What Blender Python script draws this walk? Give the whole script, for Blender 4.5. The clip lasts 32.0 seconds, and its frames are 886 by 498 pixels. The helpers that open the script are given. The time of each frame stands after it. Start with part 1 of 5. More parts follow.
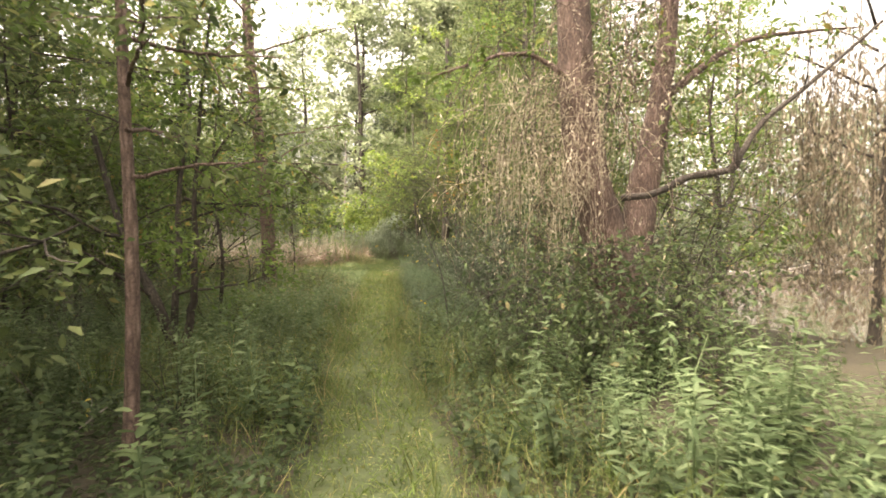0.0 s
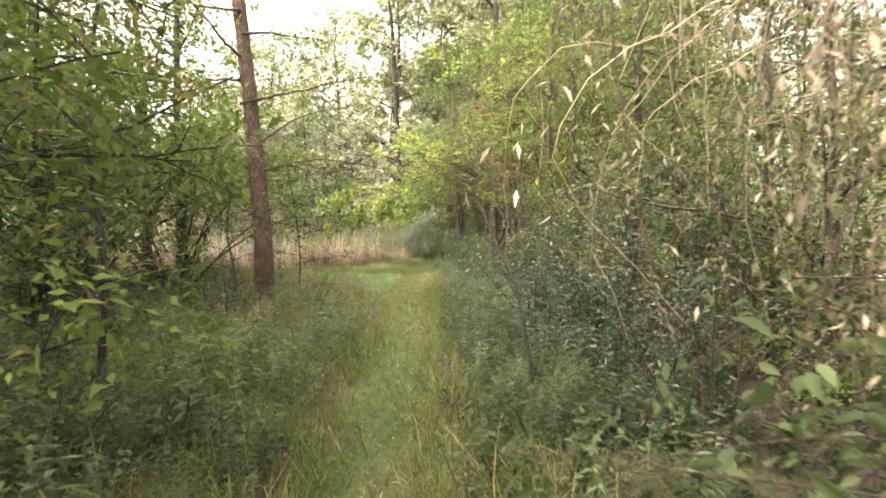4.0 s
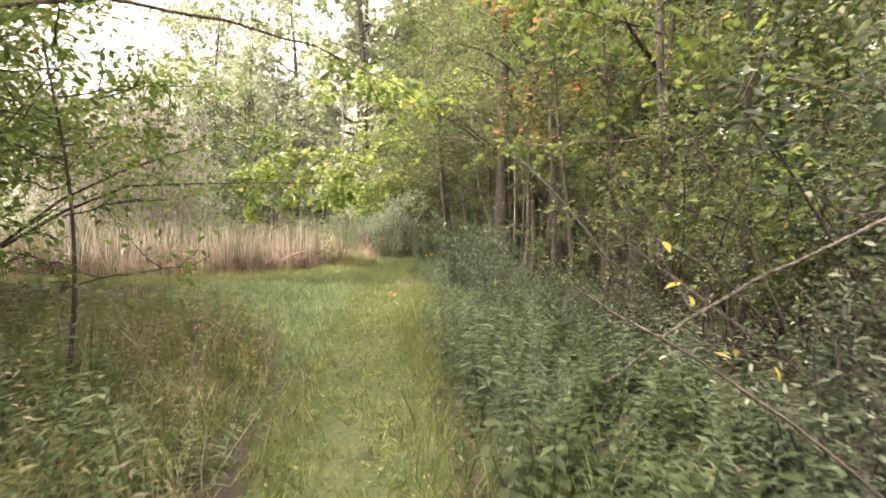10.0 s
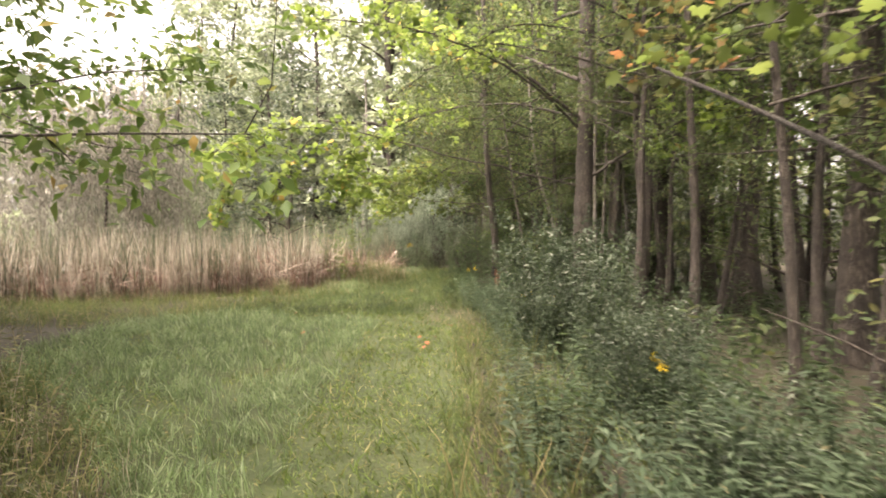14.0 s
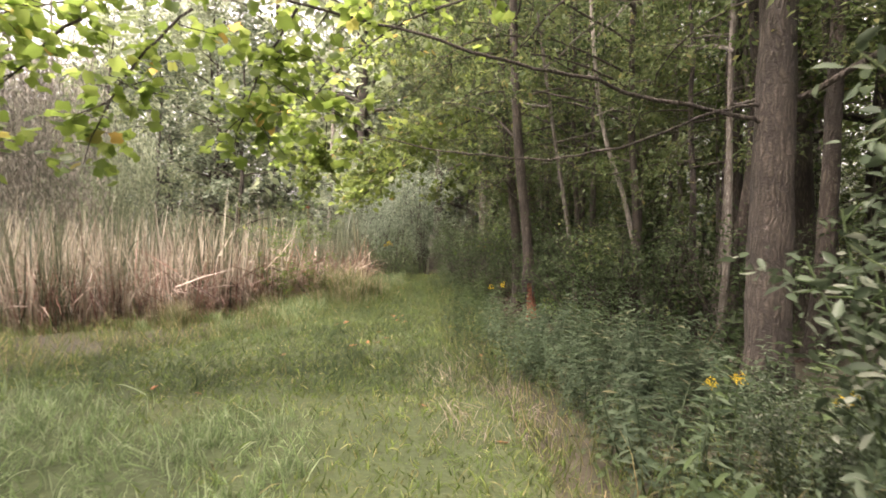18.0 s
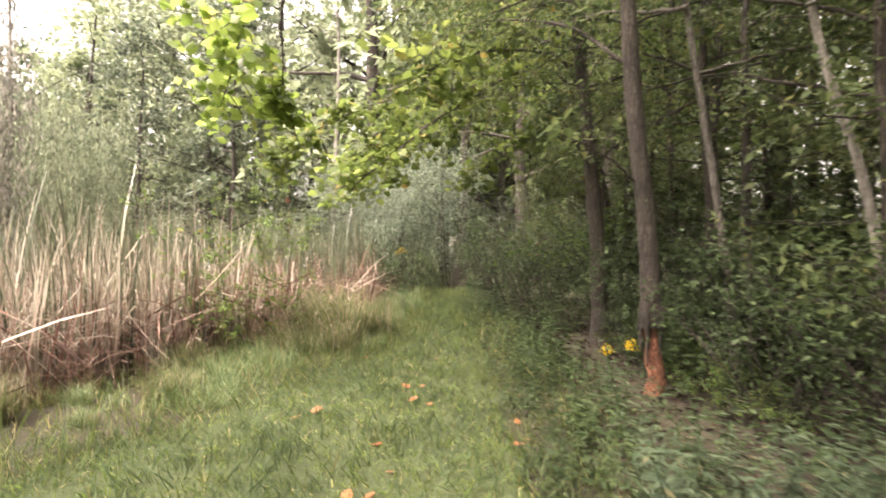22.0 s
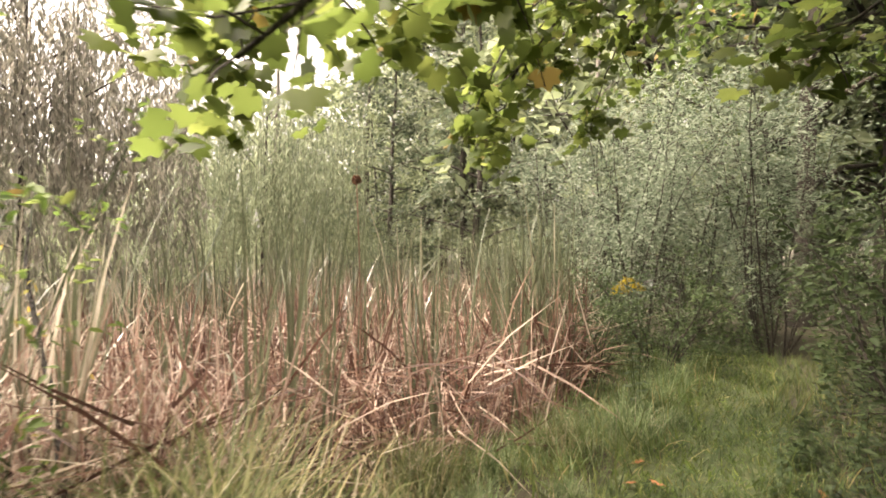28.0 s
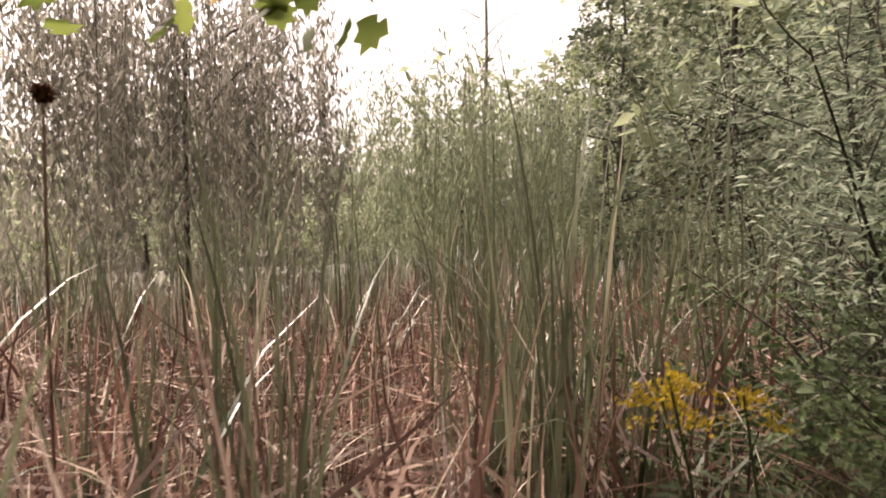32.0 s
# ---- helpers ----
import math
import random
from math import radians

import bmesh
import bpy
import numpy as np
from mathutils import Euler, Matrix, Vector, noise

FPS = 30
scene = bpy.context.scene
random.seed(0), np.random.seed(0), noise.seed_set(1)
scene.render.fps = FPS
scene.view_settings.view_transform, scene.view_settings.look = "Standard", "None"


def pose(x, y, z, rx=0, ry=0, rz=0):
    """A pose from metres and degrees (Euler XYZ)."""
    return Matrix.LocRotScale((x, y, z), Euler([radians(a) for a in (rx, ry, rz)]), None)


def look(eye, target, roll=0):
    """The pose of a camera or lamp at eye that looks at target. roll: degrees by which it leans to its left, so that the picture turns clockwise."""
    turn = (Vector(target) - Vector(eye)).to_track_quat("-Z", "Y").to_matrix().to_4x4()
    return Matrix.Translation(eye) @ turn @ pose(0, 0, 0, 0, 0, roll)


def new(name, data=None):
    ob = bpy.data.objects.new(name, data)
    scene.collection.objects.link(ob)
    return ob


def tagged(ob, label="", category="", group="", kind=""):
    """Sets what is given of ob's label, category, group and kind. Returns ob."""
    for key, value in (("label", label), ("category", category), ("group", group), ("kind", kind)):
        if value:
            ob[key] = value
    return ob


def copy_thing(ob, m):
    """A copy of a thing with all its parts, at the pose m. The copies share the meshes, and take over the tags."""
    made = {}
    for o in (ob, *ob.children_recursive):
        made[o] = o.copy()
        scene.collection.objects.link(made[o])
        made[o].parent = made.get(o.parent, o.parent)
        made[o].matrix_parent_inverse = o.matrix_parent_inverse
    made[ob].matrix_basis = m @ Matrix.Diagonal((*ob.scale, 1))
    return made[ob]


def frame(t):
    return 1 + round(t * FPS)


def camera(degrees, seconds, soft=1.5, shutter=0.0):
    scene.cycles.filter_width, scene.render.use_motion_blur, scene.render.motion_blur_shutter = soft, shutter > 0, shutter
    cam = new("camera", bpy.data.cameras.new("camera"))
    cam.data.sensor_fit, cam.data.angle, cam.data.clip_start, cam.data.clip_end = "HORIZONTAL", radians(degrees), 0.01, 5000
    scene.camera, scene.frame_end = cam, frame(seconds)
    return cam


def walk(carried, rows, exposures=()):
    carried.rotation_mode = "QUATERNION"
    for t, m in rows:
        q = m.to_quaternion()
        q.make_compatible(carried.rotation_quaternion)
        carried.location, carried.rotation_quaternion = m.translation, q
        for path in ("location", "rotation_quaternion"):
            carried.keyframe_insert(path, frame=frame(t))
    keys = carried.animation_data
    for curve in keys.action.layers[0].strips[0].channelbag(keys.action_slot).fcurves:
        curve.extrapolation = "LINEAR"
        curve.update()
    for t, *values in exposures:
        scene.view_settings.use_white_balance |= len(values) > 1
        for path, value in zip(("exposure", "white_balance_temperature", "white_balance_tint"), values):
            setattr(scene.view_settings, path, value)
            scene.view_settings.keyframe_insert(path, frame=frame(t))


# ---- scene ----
cam = camera(78.9, 32.0, 1.75, 0.4)
PATH = [
    (0.00, (-0.000, 0.000, 1.498), (-0.001, 4.999, 1.419), 0.04),
    (0.50, (-0.057, 0.494, 1.461), (-0.084, 5.492, 1.362), 0.03),
    (1.00, (-0.069, 0.990, 1.446), (-0.084, 5.989, 1.342), -0.01),
    (1.50, (-0.072, 1.541, 1.449), (-0.180, 6.538, 1.345), -0.09),
    (2.00, (-0.146, 2.110, 1.451), (-0.550, 7.093, 1.351), -0.20),
    (2.50, (-0.166, 2.632, 1.461), (-0.644, 7.608, 1.370), -0.31),
    (3.00, (-0.184, 3.132, 1.476), (-0.583, 8.115, 1.385), -0.31),
    (3.50, (-0.260, 3.637, 1.484), (-0.627, 8.623, 1.385), -0.32),
    (5.50, (-0.646, 5.848, 1.547), (-0.985, 10.835, 1.435), 0.10),
    (6.00, (-0.694, 6.445, 1.508), (-1.027, 11.433, 1.396), 0.10),
    (6.50, (-0.703, 7.077, 1.465), (-0.993, 12.067, 1.338), 0.10),
    (7.00, (-0.780, 7.695, 1.438), (-1.025, 12.687, 1.298), 0.06),
    (7.50, (-0.901, 8.295, 1.439), (-1.108, 13.288, 1.287), -0.06),
    (8.00, (-0.996, 8.892, 1.437), (-1.183, 13.886, 1.283), -0.11),
    (8.50, (-1.076, 9.481, 1.426), (-1.319, 14.473, 1.276), -0.09),
    (9.00, (-1.137, 10.042, 1.405), (-1.387, 15.034, 1.255), -0.10),
    (9.50, (-1.118, 10.613, 1.389), (-1.222, 15.609, 1.235), -0.06),
    (10.00, (-1.136, 11.188, 1.394), (-1.237, 16.185, 1.245), 0.03),
    (10.50, (-1.162, 11.756, 1.413), (-1.179, 16.754, 1.282), 0.19),
    (11.00, (-1.151, 12.327, 1.422), (-1.118, 17.325, 1.283), 0.34),
    (11.50, (-1.185, 12.908, 1.423), (-1.148, 17.906, 1.278), 0.37),
    (12.00, (-1.266, 13.483, 1.428), (-1.232, 18.480, 1.278), 0.34),
    (12.50, (-1.338, 14.058, 1.423), (-1.295, 19.056, 1.268), 0.32),
    (13.00, (-1.469, 14.625, 1.431), (-1.520, 19.623, 1.284), 0.29),
    (13.50, (-1.596, 15.192, 1.465), (-1.742, 20.188, 1.340), 0.16),
    (14.00, (-1.663, 15.739, 1.482), (-2.037, 20.723, 1.359), -0.09),
    (14.50, (-1.758, 16.309, 1.489), (-2.507, 21.251, 1.359), -0.44),
    (16.50, (-2.164, 19.380, 1.388), (-2.799, 24.337, 1.251), -0.11),
    (17.00, (-2.286, 19.968, 1.384), (-2.912, 24.926, 1.243), -0.03),
    (17.50, (-2.416, 20.474, 1.385), (-2.899, 25.448, 1.243), 0.17),
    (18.00, (-2.526, 20.926, 1.408), (-2.651, 25.923, 1.273), 0.53),
    (18.50, (-2.571, 21.424, 1.406), (-2.640, 26.421, 1.260), 0.70),
    (19.00, (-2.616, 21.914, 1.408), (-2.877, 26.905, 1.257), 0.50),
    (19.50, (-2.679, 22.401, 1.438), (-2.777, 27.398, 1.294), 0.54),
    (20.00, (-2.715, 22.885, 1.443), (-2.686, 27.882, 1.292), 0.63),
    (20.50, (-2.723, 23.348, 1.448), (-2.694, 28.346, 1.306), 0.66),
    (21.00, (-2.744, 23.807, 1.454), (-2.608, 28.804, 1.326), 0.67),
    (21.50, (-2.818, 24.321, 1.437), (-2.687, 29.317, 1.290), 0.60),
    (22.00, (-2.956, 24.829, 1.457), (-3.230, 29.820, 1.328), 0.21),
    (22.50, (-3.100, 25.295, 1.485), (-3.568, 30.272, 1.379), -0.13),
    (23.00, (-3.212, 25.765, 1.480), (-3.702, 30.740, 1.370), -0.29),
    (23.50, (-3.330, 26.238, 1.500), (-3.813, 31.214, 1.407), -0.36),
    (24.00, (-3.463, 26.678, 1.499), (-3.907, 31.657, 1.407), -0.37),
    (24.50, (-3.545, 27.128, 1.467), (-3.858, 32.117, 1.364), -0.32),
    (25.00, (-3.616, 27.604, 1.458), (-3.925, 32.594, 1.365), -0.27),
    (25.50, (-3.714, 28.110, 1.446), (-4.307, 33.074, 1.353), -0.41),
    (26.00, (-3.735, 28.647, 1.444), (-4.824, 33.526, 1.346), -0.76),
    (26.50, (-3.666, 29.182, 1.466), (-5.440, 33.856, 1.366), -1.26),
    (28.50, (-2.910, 31.436, 1.489), (-6.035, 35.339, 1.501), -0.11),
    (29.00, (-2.980, 31.934, 1.515), (-6.355, 35.622, 1.543), 0.00),
    (29.50, (-3.067, 32.392, 1.533), (-6.707, 35.820, 1.563), -0.11),
    (30.00, (-3.168, 32.807, 1.515), (-7.026, 35.987, 1.512), -0.37),
    (30.50, (-3.291, 33.248, 1.475), (-7.234, 36.323, 1.432), -0.44),
    (31.00, (-3.418, 33.714, 1.412), (-7.449, 36.671, 1.324), -0.61),
    (31.50, (-3.507, 34.168, 1.412), (-7.813, 36.707, 1.302), -0.72),
    (32.00, (-3.639, 34.656, 1.466), (-8.167, 36.775, 1.355), -0.97),
]
EXPOSURE = [(0, 2.65, 8000, 15), (3, 2.88, 7900, 16), (6, 2.95, 7900, 18), (8, 2.95, 7900, 19), (10, 2.9, 7700, 20), (13, 2.8, 7500, 20), (16.5, 2.5, 7400, 22), (18.5, 2.65, 7250, 23), (20, 2.87, 7250, 23), (23, 2.85, 7400, 20), (25.5, 2.93, 7400, 20), (26.5, 2.9, 7400, 20), (29, 2.22, 8200, 15), (30, 2.0, 8200, 18), (32, 1.68, 7800, 26)]
walk(cam, [(t, look(e, g, r)) for t, e, g, r in PATH], EXPOSURE)

# ---- light ----
world = bpy.data.worlds.new("sky")
scene.world = world
world.use_nodes = True
wn = world.node_tree.nodes
wl = world.node_tree.links
sky = wn.new("ShaderNodeTexSky")
sky.sky_type = "NISHITA"
sky.sun_disc = False
sky.sun_elevation = radians(59)
sky.sun_rotation = radians(-129)
sky.air_density = 1.0
sky.dust_density = 6.0
sky.ozone_density = 0.6
veil = wn.new("ShaderNodeHueSaturation")
veil.inputs["Saturation"].default_value = 0.12
wl.new(sky.outputs[0], veil.inputs["Color"])
wl.new(veil.outputs[0], wn["Background"].inputs["Color"])
wn["Background"].inputs["Strength"].default_value = 0.15
sun_data = bpy.data.lights.new("sun", "SUN")
sun_data.energy, sun_data.angle, sun_data.color = 1.5, radians(28), (1.0, 0.95, 0.85)
sun = new("sun", sun_data)
sun.matrix_basis = look((0, 0, 0), (0.55, 0.45, -1.2))


# ---- materials ----
def nodes_of(name):
    m = bpy.data.materials.new(name)
    m.use_nodes = True
    m.node_tree.nodes.clear()
    return m, m.node_tree.nodes, m.node_tree.links


def ramp(nt, stops, fac, links):
    r = nt.new("ShaderNodeValToRGB")
    e = r.color_ramp.elements
    while len(e) < len(stops):
        e.new(0.5)
    for k, (p, c) in zip(e, stops):
        k.position, k.color = p, (*c, 1)
    links.new(fac, r.inputs[0])
    return r.outputs[0]


def noise_of(nt, links, scale, detail=3.0, coord="Object"):
    tc = nt.new("ShaderNodeTexCoord")
    n = nt.new("ShaderNodeTexNoise")
    n.inputs["Scale"].default_value, n.inputs["Detail"].default_value = scale, detail
    links.new(tc.outputs[coord], n.inputs["Vector"])
    return n


def leaf_material(name, stops, rough=0.6, through_light=0.48, vary=0.25, patch=1.3, gloss=0.3, swing=1.1):
    """Leaves: colour by leaf, by plant and in soft patches, with light coming through."""
    m, nt, ln = nodes_of(name)
    geo = nt.new("ShaderNodeNewGeometry")
    info = nt.new("ShaderNodeObjectInfo")
    col = ramp(nt, stops, geo.outputs["Random Per Island"], ln)
    n = noise_of(nt, ln, patch, 2.0)
    mul = nt.new("ShaderNodeMath")
    mul.operation = "MULTIPLY_ADD"
    ln.new(n.outputs["Fac"], mul.inputs[0])
    mul.inputs[1].default_value, mul.inputs[2].default_value = swing, 0.65 - 0.5 * swing
    mul2 = nt.new("ShaderNodeMath")
    mul2.operation = "MULTIPLY_ADD"
    ln.new(info.outputs["Random"], mul2.inputs[0])
    mul2.inputs[1].default_value = vary
    ln.new(mul.outputs[0], mul2.inputs[2])
    hs = nt.new("ShaderNodeHueSaturation")
    ln.new(col, hs.inputs["Color"])
    ln.new(mul2.outputs[0], hs.inputs["Value"])
    bs = nt.new("ShaderNodeBsdfPrincipled")
    bs.inputs["Roughness"].default_value = rough
    bs.inputs["Specular IOR Level"].default_value = gloss
    ln.new(hs.outputs[0], bs.inputs["Base Color"])
    tl = nt.new("ShaderNodeBsdfTranslucent")
    bright = nt.new("ShaderNodeHueSaturation")
    bright.inputs["Hue"].default_value = 0.49
    bright.inputs["Saturation"].default_value = 0.95
    bright.inputs["Value"].default_value = 1.5
    ln.new(hs.outputs[0], bright.inputs["Color"])
    ln.new(bright.outputs[0], tl.inputs["Color"])
    mix = nt.new("ShaderNodeMixShader")
    mix.inputs[0].default_value = through_light
    ln.new(bs.outputs[0], mix.inputs[1])
    ln.new(tl.outputs[0], mix.inputs[2])
    out = nt.new("ShaderNodeOutputMaterial")
    ln.new(mix.outputs[0], out.inputs[0])
    return m


def bark_material(name, dark, mid, light, scale=9.0, bump=0.8, rough=0.9):
    """Bark: long plates between dark furrows, with lichen-pale and damp patches."""
    m, nt, ln = nodes_of(name)
    tc = nt.new("ShaderNodeTexCoord")
    bend = noise_of(nt, ln, 5.0, 3.0)
    warp = nt.new("ShaderNodeVectorMath")
    warp.operation = "MULTIPLY_ADD"
    ln.new(bend.outputs["Color"], warp.inputs[0])
    warp.inputs[1].default_value = (0.09, 0.09, 0.3)
    ln.new(tc.outputs["Object"], warp.inputs[2])
    mp = nt.new("ShaderNodeMapping")
    mp.inputs["Scale"].default_value = (scale * 3.0, scale * 3.0, scale * 0.55)
    ln.new(warp.outputs[0], mp.inputs["Vector"])
    plates = nt.new("ShaderNodeTexVoronoi")
    plates.feature = "DISTANCE_TO_EDGE"
    plates.inputs["Scale"].default_value = 1.0
    ln.new(mp.outputs[0], plates.inputs["Vector"])
    fine = noise_of(nt, ln, scale * 7.0, 5.0)
    big = noise_of(nt, ln, 2.3, 4.0)
    cut = nt.new("ShaderNodeMath")
    cut.operation, cut.use_clamp = "MULTIPLY", True
    ln.new(plates.outputs["Distance"], cut.inputs[0])
    cut.inputs[1].default_value = 3.2
    grain = nt.new("ShaderNodeMath")
    grain.operation = "MULTIPLY_ADD"
    ln.new(fine.outputs["Fac"], grain.inputs[0])
    grain.inputs[1].default_value = 0.7
    patch = nt.new("ShaderNodeMath")
    patch.operation = "MULTIPLY_ADD"
    ln.new(big.outputs["Fac"], patch.inputs[0])
    patch.inputs[1].default_value, patch.inputs[2].default_value = 1.1, -0.62
    ln.new(patch.outputs[0], grain.inputs[2])
    tone = nt.new("ShaderNodeMath")
    tone.operation = "MULTIPLY_ADD"
    ln.new(cut.outputs[0], tone.inputs[0])
    tone.inputs[1].default_value = 0.38
    ln.new(grain.outputs[0], tone.inputs[2])
    col = ramp(nt, [(0.25, dark), (0.58, mid), (0.98, light)], tone.outputs[0], ln)
    bs = nt.new("ShaderNodeBsdfPrincipled")
    bs.inputs["Roughness"].default_value = rough
    ln.new(col, bs.inputs["Base Color"])
    b = nt.new("ShaderNodeBump")
    b.inputs["Strength"].default_value, b.inputs["Distance"].default_value = bump, 0.03
    ln.new(tone.outputs[0], b.inputs["Height"])
    ln.new(b.outputs[0], bs.inputs["Normal"])
    out = nt.new("ShaderNodeOutputMaterial")
    ln.new(bs.outputs[0], out.inputs[0])
    return m


def soil_material(name, stops, fine=22.0, broad=0.9, rough=1.0, bump=0.8):
    m, nt, ln = nodes_of(name)
    a, b = noise_of(nt, ln, fine, 6.0), noise_of(nt, ln, broad, 3.0)
    mx = nt.new("ShaderNodeMath")
    mx.operation = "MULTIPLY_ADD"
    ln.new(a.outputs["Fac"], mx.inputs[0])
    mx.inputs[1].default_value = 0.55
    half = nt.new("ShaderNodeMath")
    half.operation = "MULTIPLY"
    ln.new(b.outputs["Fac"], half.inputs[0])
    half.inputs[1].default_value = 0.45
    ln.new(half.outputs[0], mx.inputs[2])
    col = ramp(nt, stops, mx.outputs[0], ln)
    bs = nt.new("ShaderNodeBsdfPrincipled")
    bs.inputs["Roughness"].default_value = rough
    ln.new(col, bs.inputs["Base Color"])
    bp = nt.new("ShaderNodeBump")
    bp.inputs["Strength"].default_value, bp.inputs["Distance"].default_value = bump, 0.02
    ln.new(a.outputs["Fac"], bp.inputs["Height"])
    ln.new(bp.outputs[0], bs.inputs["Normal"])
    out = nt.new("ShaderNodeOutputMaterial")
    ln.new(bs.outputs[0], out.inputs[0])
    return m


OLIVE = leaf_material("olive_leaf", [(0.0, (0.055, 0.088, 0.032)), (0.5, (0.09, 0.128, 0.048)), (0.9, (0.14, 0.172, 0.068)), (1.0, (0.21, 0.2, 0.075))])
FRESH = leaf_material("fresh_leaf", [(0.0, (0.07, 0.13, 0.025)), (0.55, (0.11, 0.18, 0.04)), (0.95, (0.17, 0.23, 0.06)), (1.0, (0.3, 0.2, 0.06))], through_light=0.44)
SILVER = leaf_material("silver_leaf", [(0.0, (0.06, 0.085, 0.05)), (0.5, (0.1, 0.13, 0.082)), (0.85, (0.17, 0.2, 0.14)), (1.0, (0.34, 0.36, 0.28))], rough=0.5, through_light=0.4)
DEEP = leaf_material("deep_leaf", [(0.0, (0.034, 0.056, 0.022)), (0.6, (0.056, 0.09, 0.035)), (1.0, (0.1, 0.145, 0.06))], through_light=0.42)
SHADEMAPLE = leaf_material("shaded_maple_leaf", [(0.0, (0.07, 0.11, 0.022)), (0.6, (0.115, 0.165, 0.036)), (0.97, (0.18, 0.23, 0.055)), (1.0, (0.28, 0.2, 0.05))], rough=0.45, through_light=0.58)
WILLOWLEAF = leaf_material("willow_leaf", [(0.0, (0.11, 0.155, 0.1)), (0.5, (0.18, 0.23, 0.16)), (1.0, (0.33, 0.38, 0.29))], rough=0.45, through_light=0.5)
SILVERDARK = leaf_material("silver_backed_leaf", [(0.0, (0.036, 0.055, 0.03)), (0.55, (0.062, 0.088, 0.05)), (0.85, (0.1, 0.13, 0.085)), (1.0, (0.27, 0.29, 0.23))], rough=0.5, through_light=0.4)
BROAD = leaf_material("broad_leaf", [(0.0, (0.11, 0.18, 0.03)), (0.6, (0.17, 0.25, 0.045)), (0.96, (0.25, 0.33, 0.08)), (1.0, (0.42, 0.28, 0.06))], rough=0.34, through_light=0.62, gloss=0.6)
AMBER = leaf_material("amber_leaf", [(0.0, (0.08, 0.1, 0.035)), (0.7, (0.14, 0.14, 0.045)), (1.0, (0.34, 0.15, 0.05))], through_light=0.5)
HERB = leaf_material("herb_leaf", [(0.0, (0.04, 0.068, 0.028)), (0.5, (0.068, 0.105, 0.042)), (0.985, (0.12, 0.16, 0.07)), (1.0, (0.22, 0.18, 0.08))], patch=0.7)
BLUEHERB = leaf_material("grey_herb_leaf", [(0.0, (0.058, 0.092, 0.052)), (0.5, (0.095, 0.142, 0.08)), (0.95, (0.16, 0.21, 0.13)), (1.0, (0.24, 0.22, 0.12))], patch=0.7)
DRY = leaf_material("dry_leaf", [(0.0, (0.2, 0.165, 0.12)), (0.5, (0.36, 0.31, 0.225)), (1.0, (0.55, 0.49, 0.38))], rough=0.7, through_light=0.3)
# far foliage: haze and overcast glow are put into these two leaf colours
HAZEPALE = leaf_material("haze_pale_leaf", [(0.0, (0.15, 0.19, 0.1)), (0.5, (0.21, 0.255, 0.145)), (1.0, (0.29, 0.335, 0.205))], patch=0.12, through_light=0.58, swing=0.7)
HAZEGREY = leaf_material("haze_grey_leaf", [(0.0, (0.13, 0.165, 0.1)), (0.5, (0.19, 0.225, 0.145)), (1.0, (0.28, 0.315, 0.21))], patch=0.15, through_light=0.58, swing=0.7)
BLEACHED = leaf_material("bleached_reed", [(0.0, (0.2, 0.165, 0.12)), (0.5, (0.38, 0.33, 0.25)), (1.0, (0.62, 0.56, 0.46))], rough=0.4, through_light=0.35, patch=1.5)
LAWN = leaf_material("lawn_blade", [(0.0, (0.075, 0.13, 0.025)), (0.5, (0.135, 0.2, 0.045)), (0.86, (0.22, 0.26, 0.08)), (1.0, (0.44, 0.39, 0.2))], patch=8.0, swing=2.1, through_light=0.5)
MEADOW = leaf_material("meadow_blade", [(0.0, (0.07, 0.11, 0.03)), (0.5, (0.11, 0.155, 0.045)), (0.85, (0.19, 0.2, 0.075)), (1.0, (0.38, 0.31, 0.16))], patch=5.0, swing=1.9)
BLUEGRASS = leaf_material("long_blade", [(0.0, (0.1, 0.155, 0.062)), (0.6, (0.175, 0.25, 0.11)), (1.0, (0.35, 0.41, 0.25))], patch=6.0, swing=1.6)
REED = leaf_material("reed_green", [(0.0, (0.04, 0.056, 0.03)), (0.5, (0.09, 0.112, 0.062)), (0.8, (0.18, 0.185, 0.115)), (1.0, (0.5, 0.44, 0.33))], rough=0.28, through_light=0.3, patch=2.2, gloss=0.7)
STRAW = leaf_material("reed_straw", [(0.0, (0.06, 0.027, 0.019)), (0.4, (0.15, 0.08, 0.057)), (0.75, (0.34, 0.225, 0.175)), (1.0, (0.74, 0.63, 0.53))], rough=0.5, through_light=0.35, patch=0.9, swing=1.6)
PINKSTRAW = leaf_material("pale_reed_straw", [(0.0, (0.16, 0.085, 0.065)), (0.4, (0.3, 0.19, 0.15)), (0.75, (0.5, 0.37, 0.3)), (1.0, (0.76, 0.66, 0.57))], rough=0.5, through_light=0.4, patch=0.9)
FLOWER = leaf_material("yellow_flower", [(0.0, (0.62, 0.42, 0.012)), (1.0, (0.8, 0.6, 0.03))], through_light=0.3)
FALLEN = leaf_material("fallen_leaf", [(0.0, (0.3, 0.09, 0.05)), (0.5, (0.42, 0.15, 0.07)), (1.0, (0.46, 0.27, 0.11))], rough=0.6, through_light=0.2)
BARK = bark_material("grey_brown_bark", (0.026, 0.021, 0.017), (0.06, 0.048, 0.039), (0.13, 0.108, 0.09))
REDBARK = bark_material("reddish_bark", (0.05, 0.031, 0.025), (0.11, 0.073, 0.059), (0.21, 0.152, 0.127))
DARKBARK = bark_material("dark_bark", (0.022, 0.017, 0.013), (0.048, 0.038, 0.03), (0.11, 0.09, 0.072))
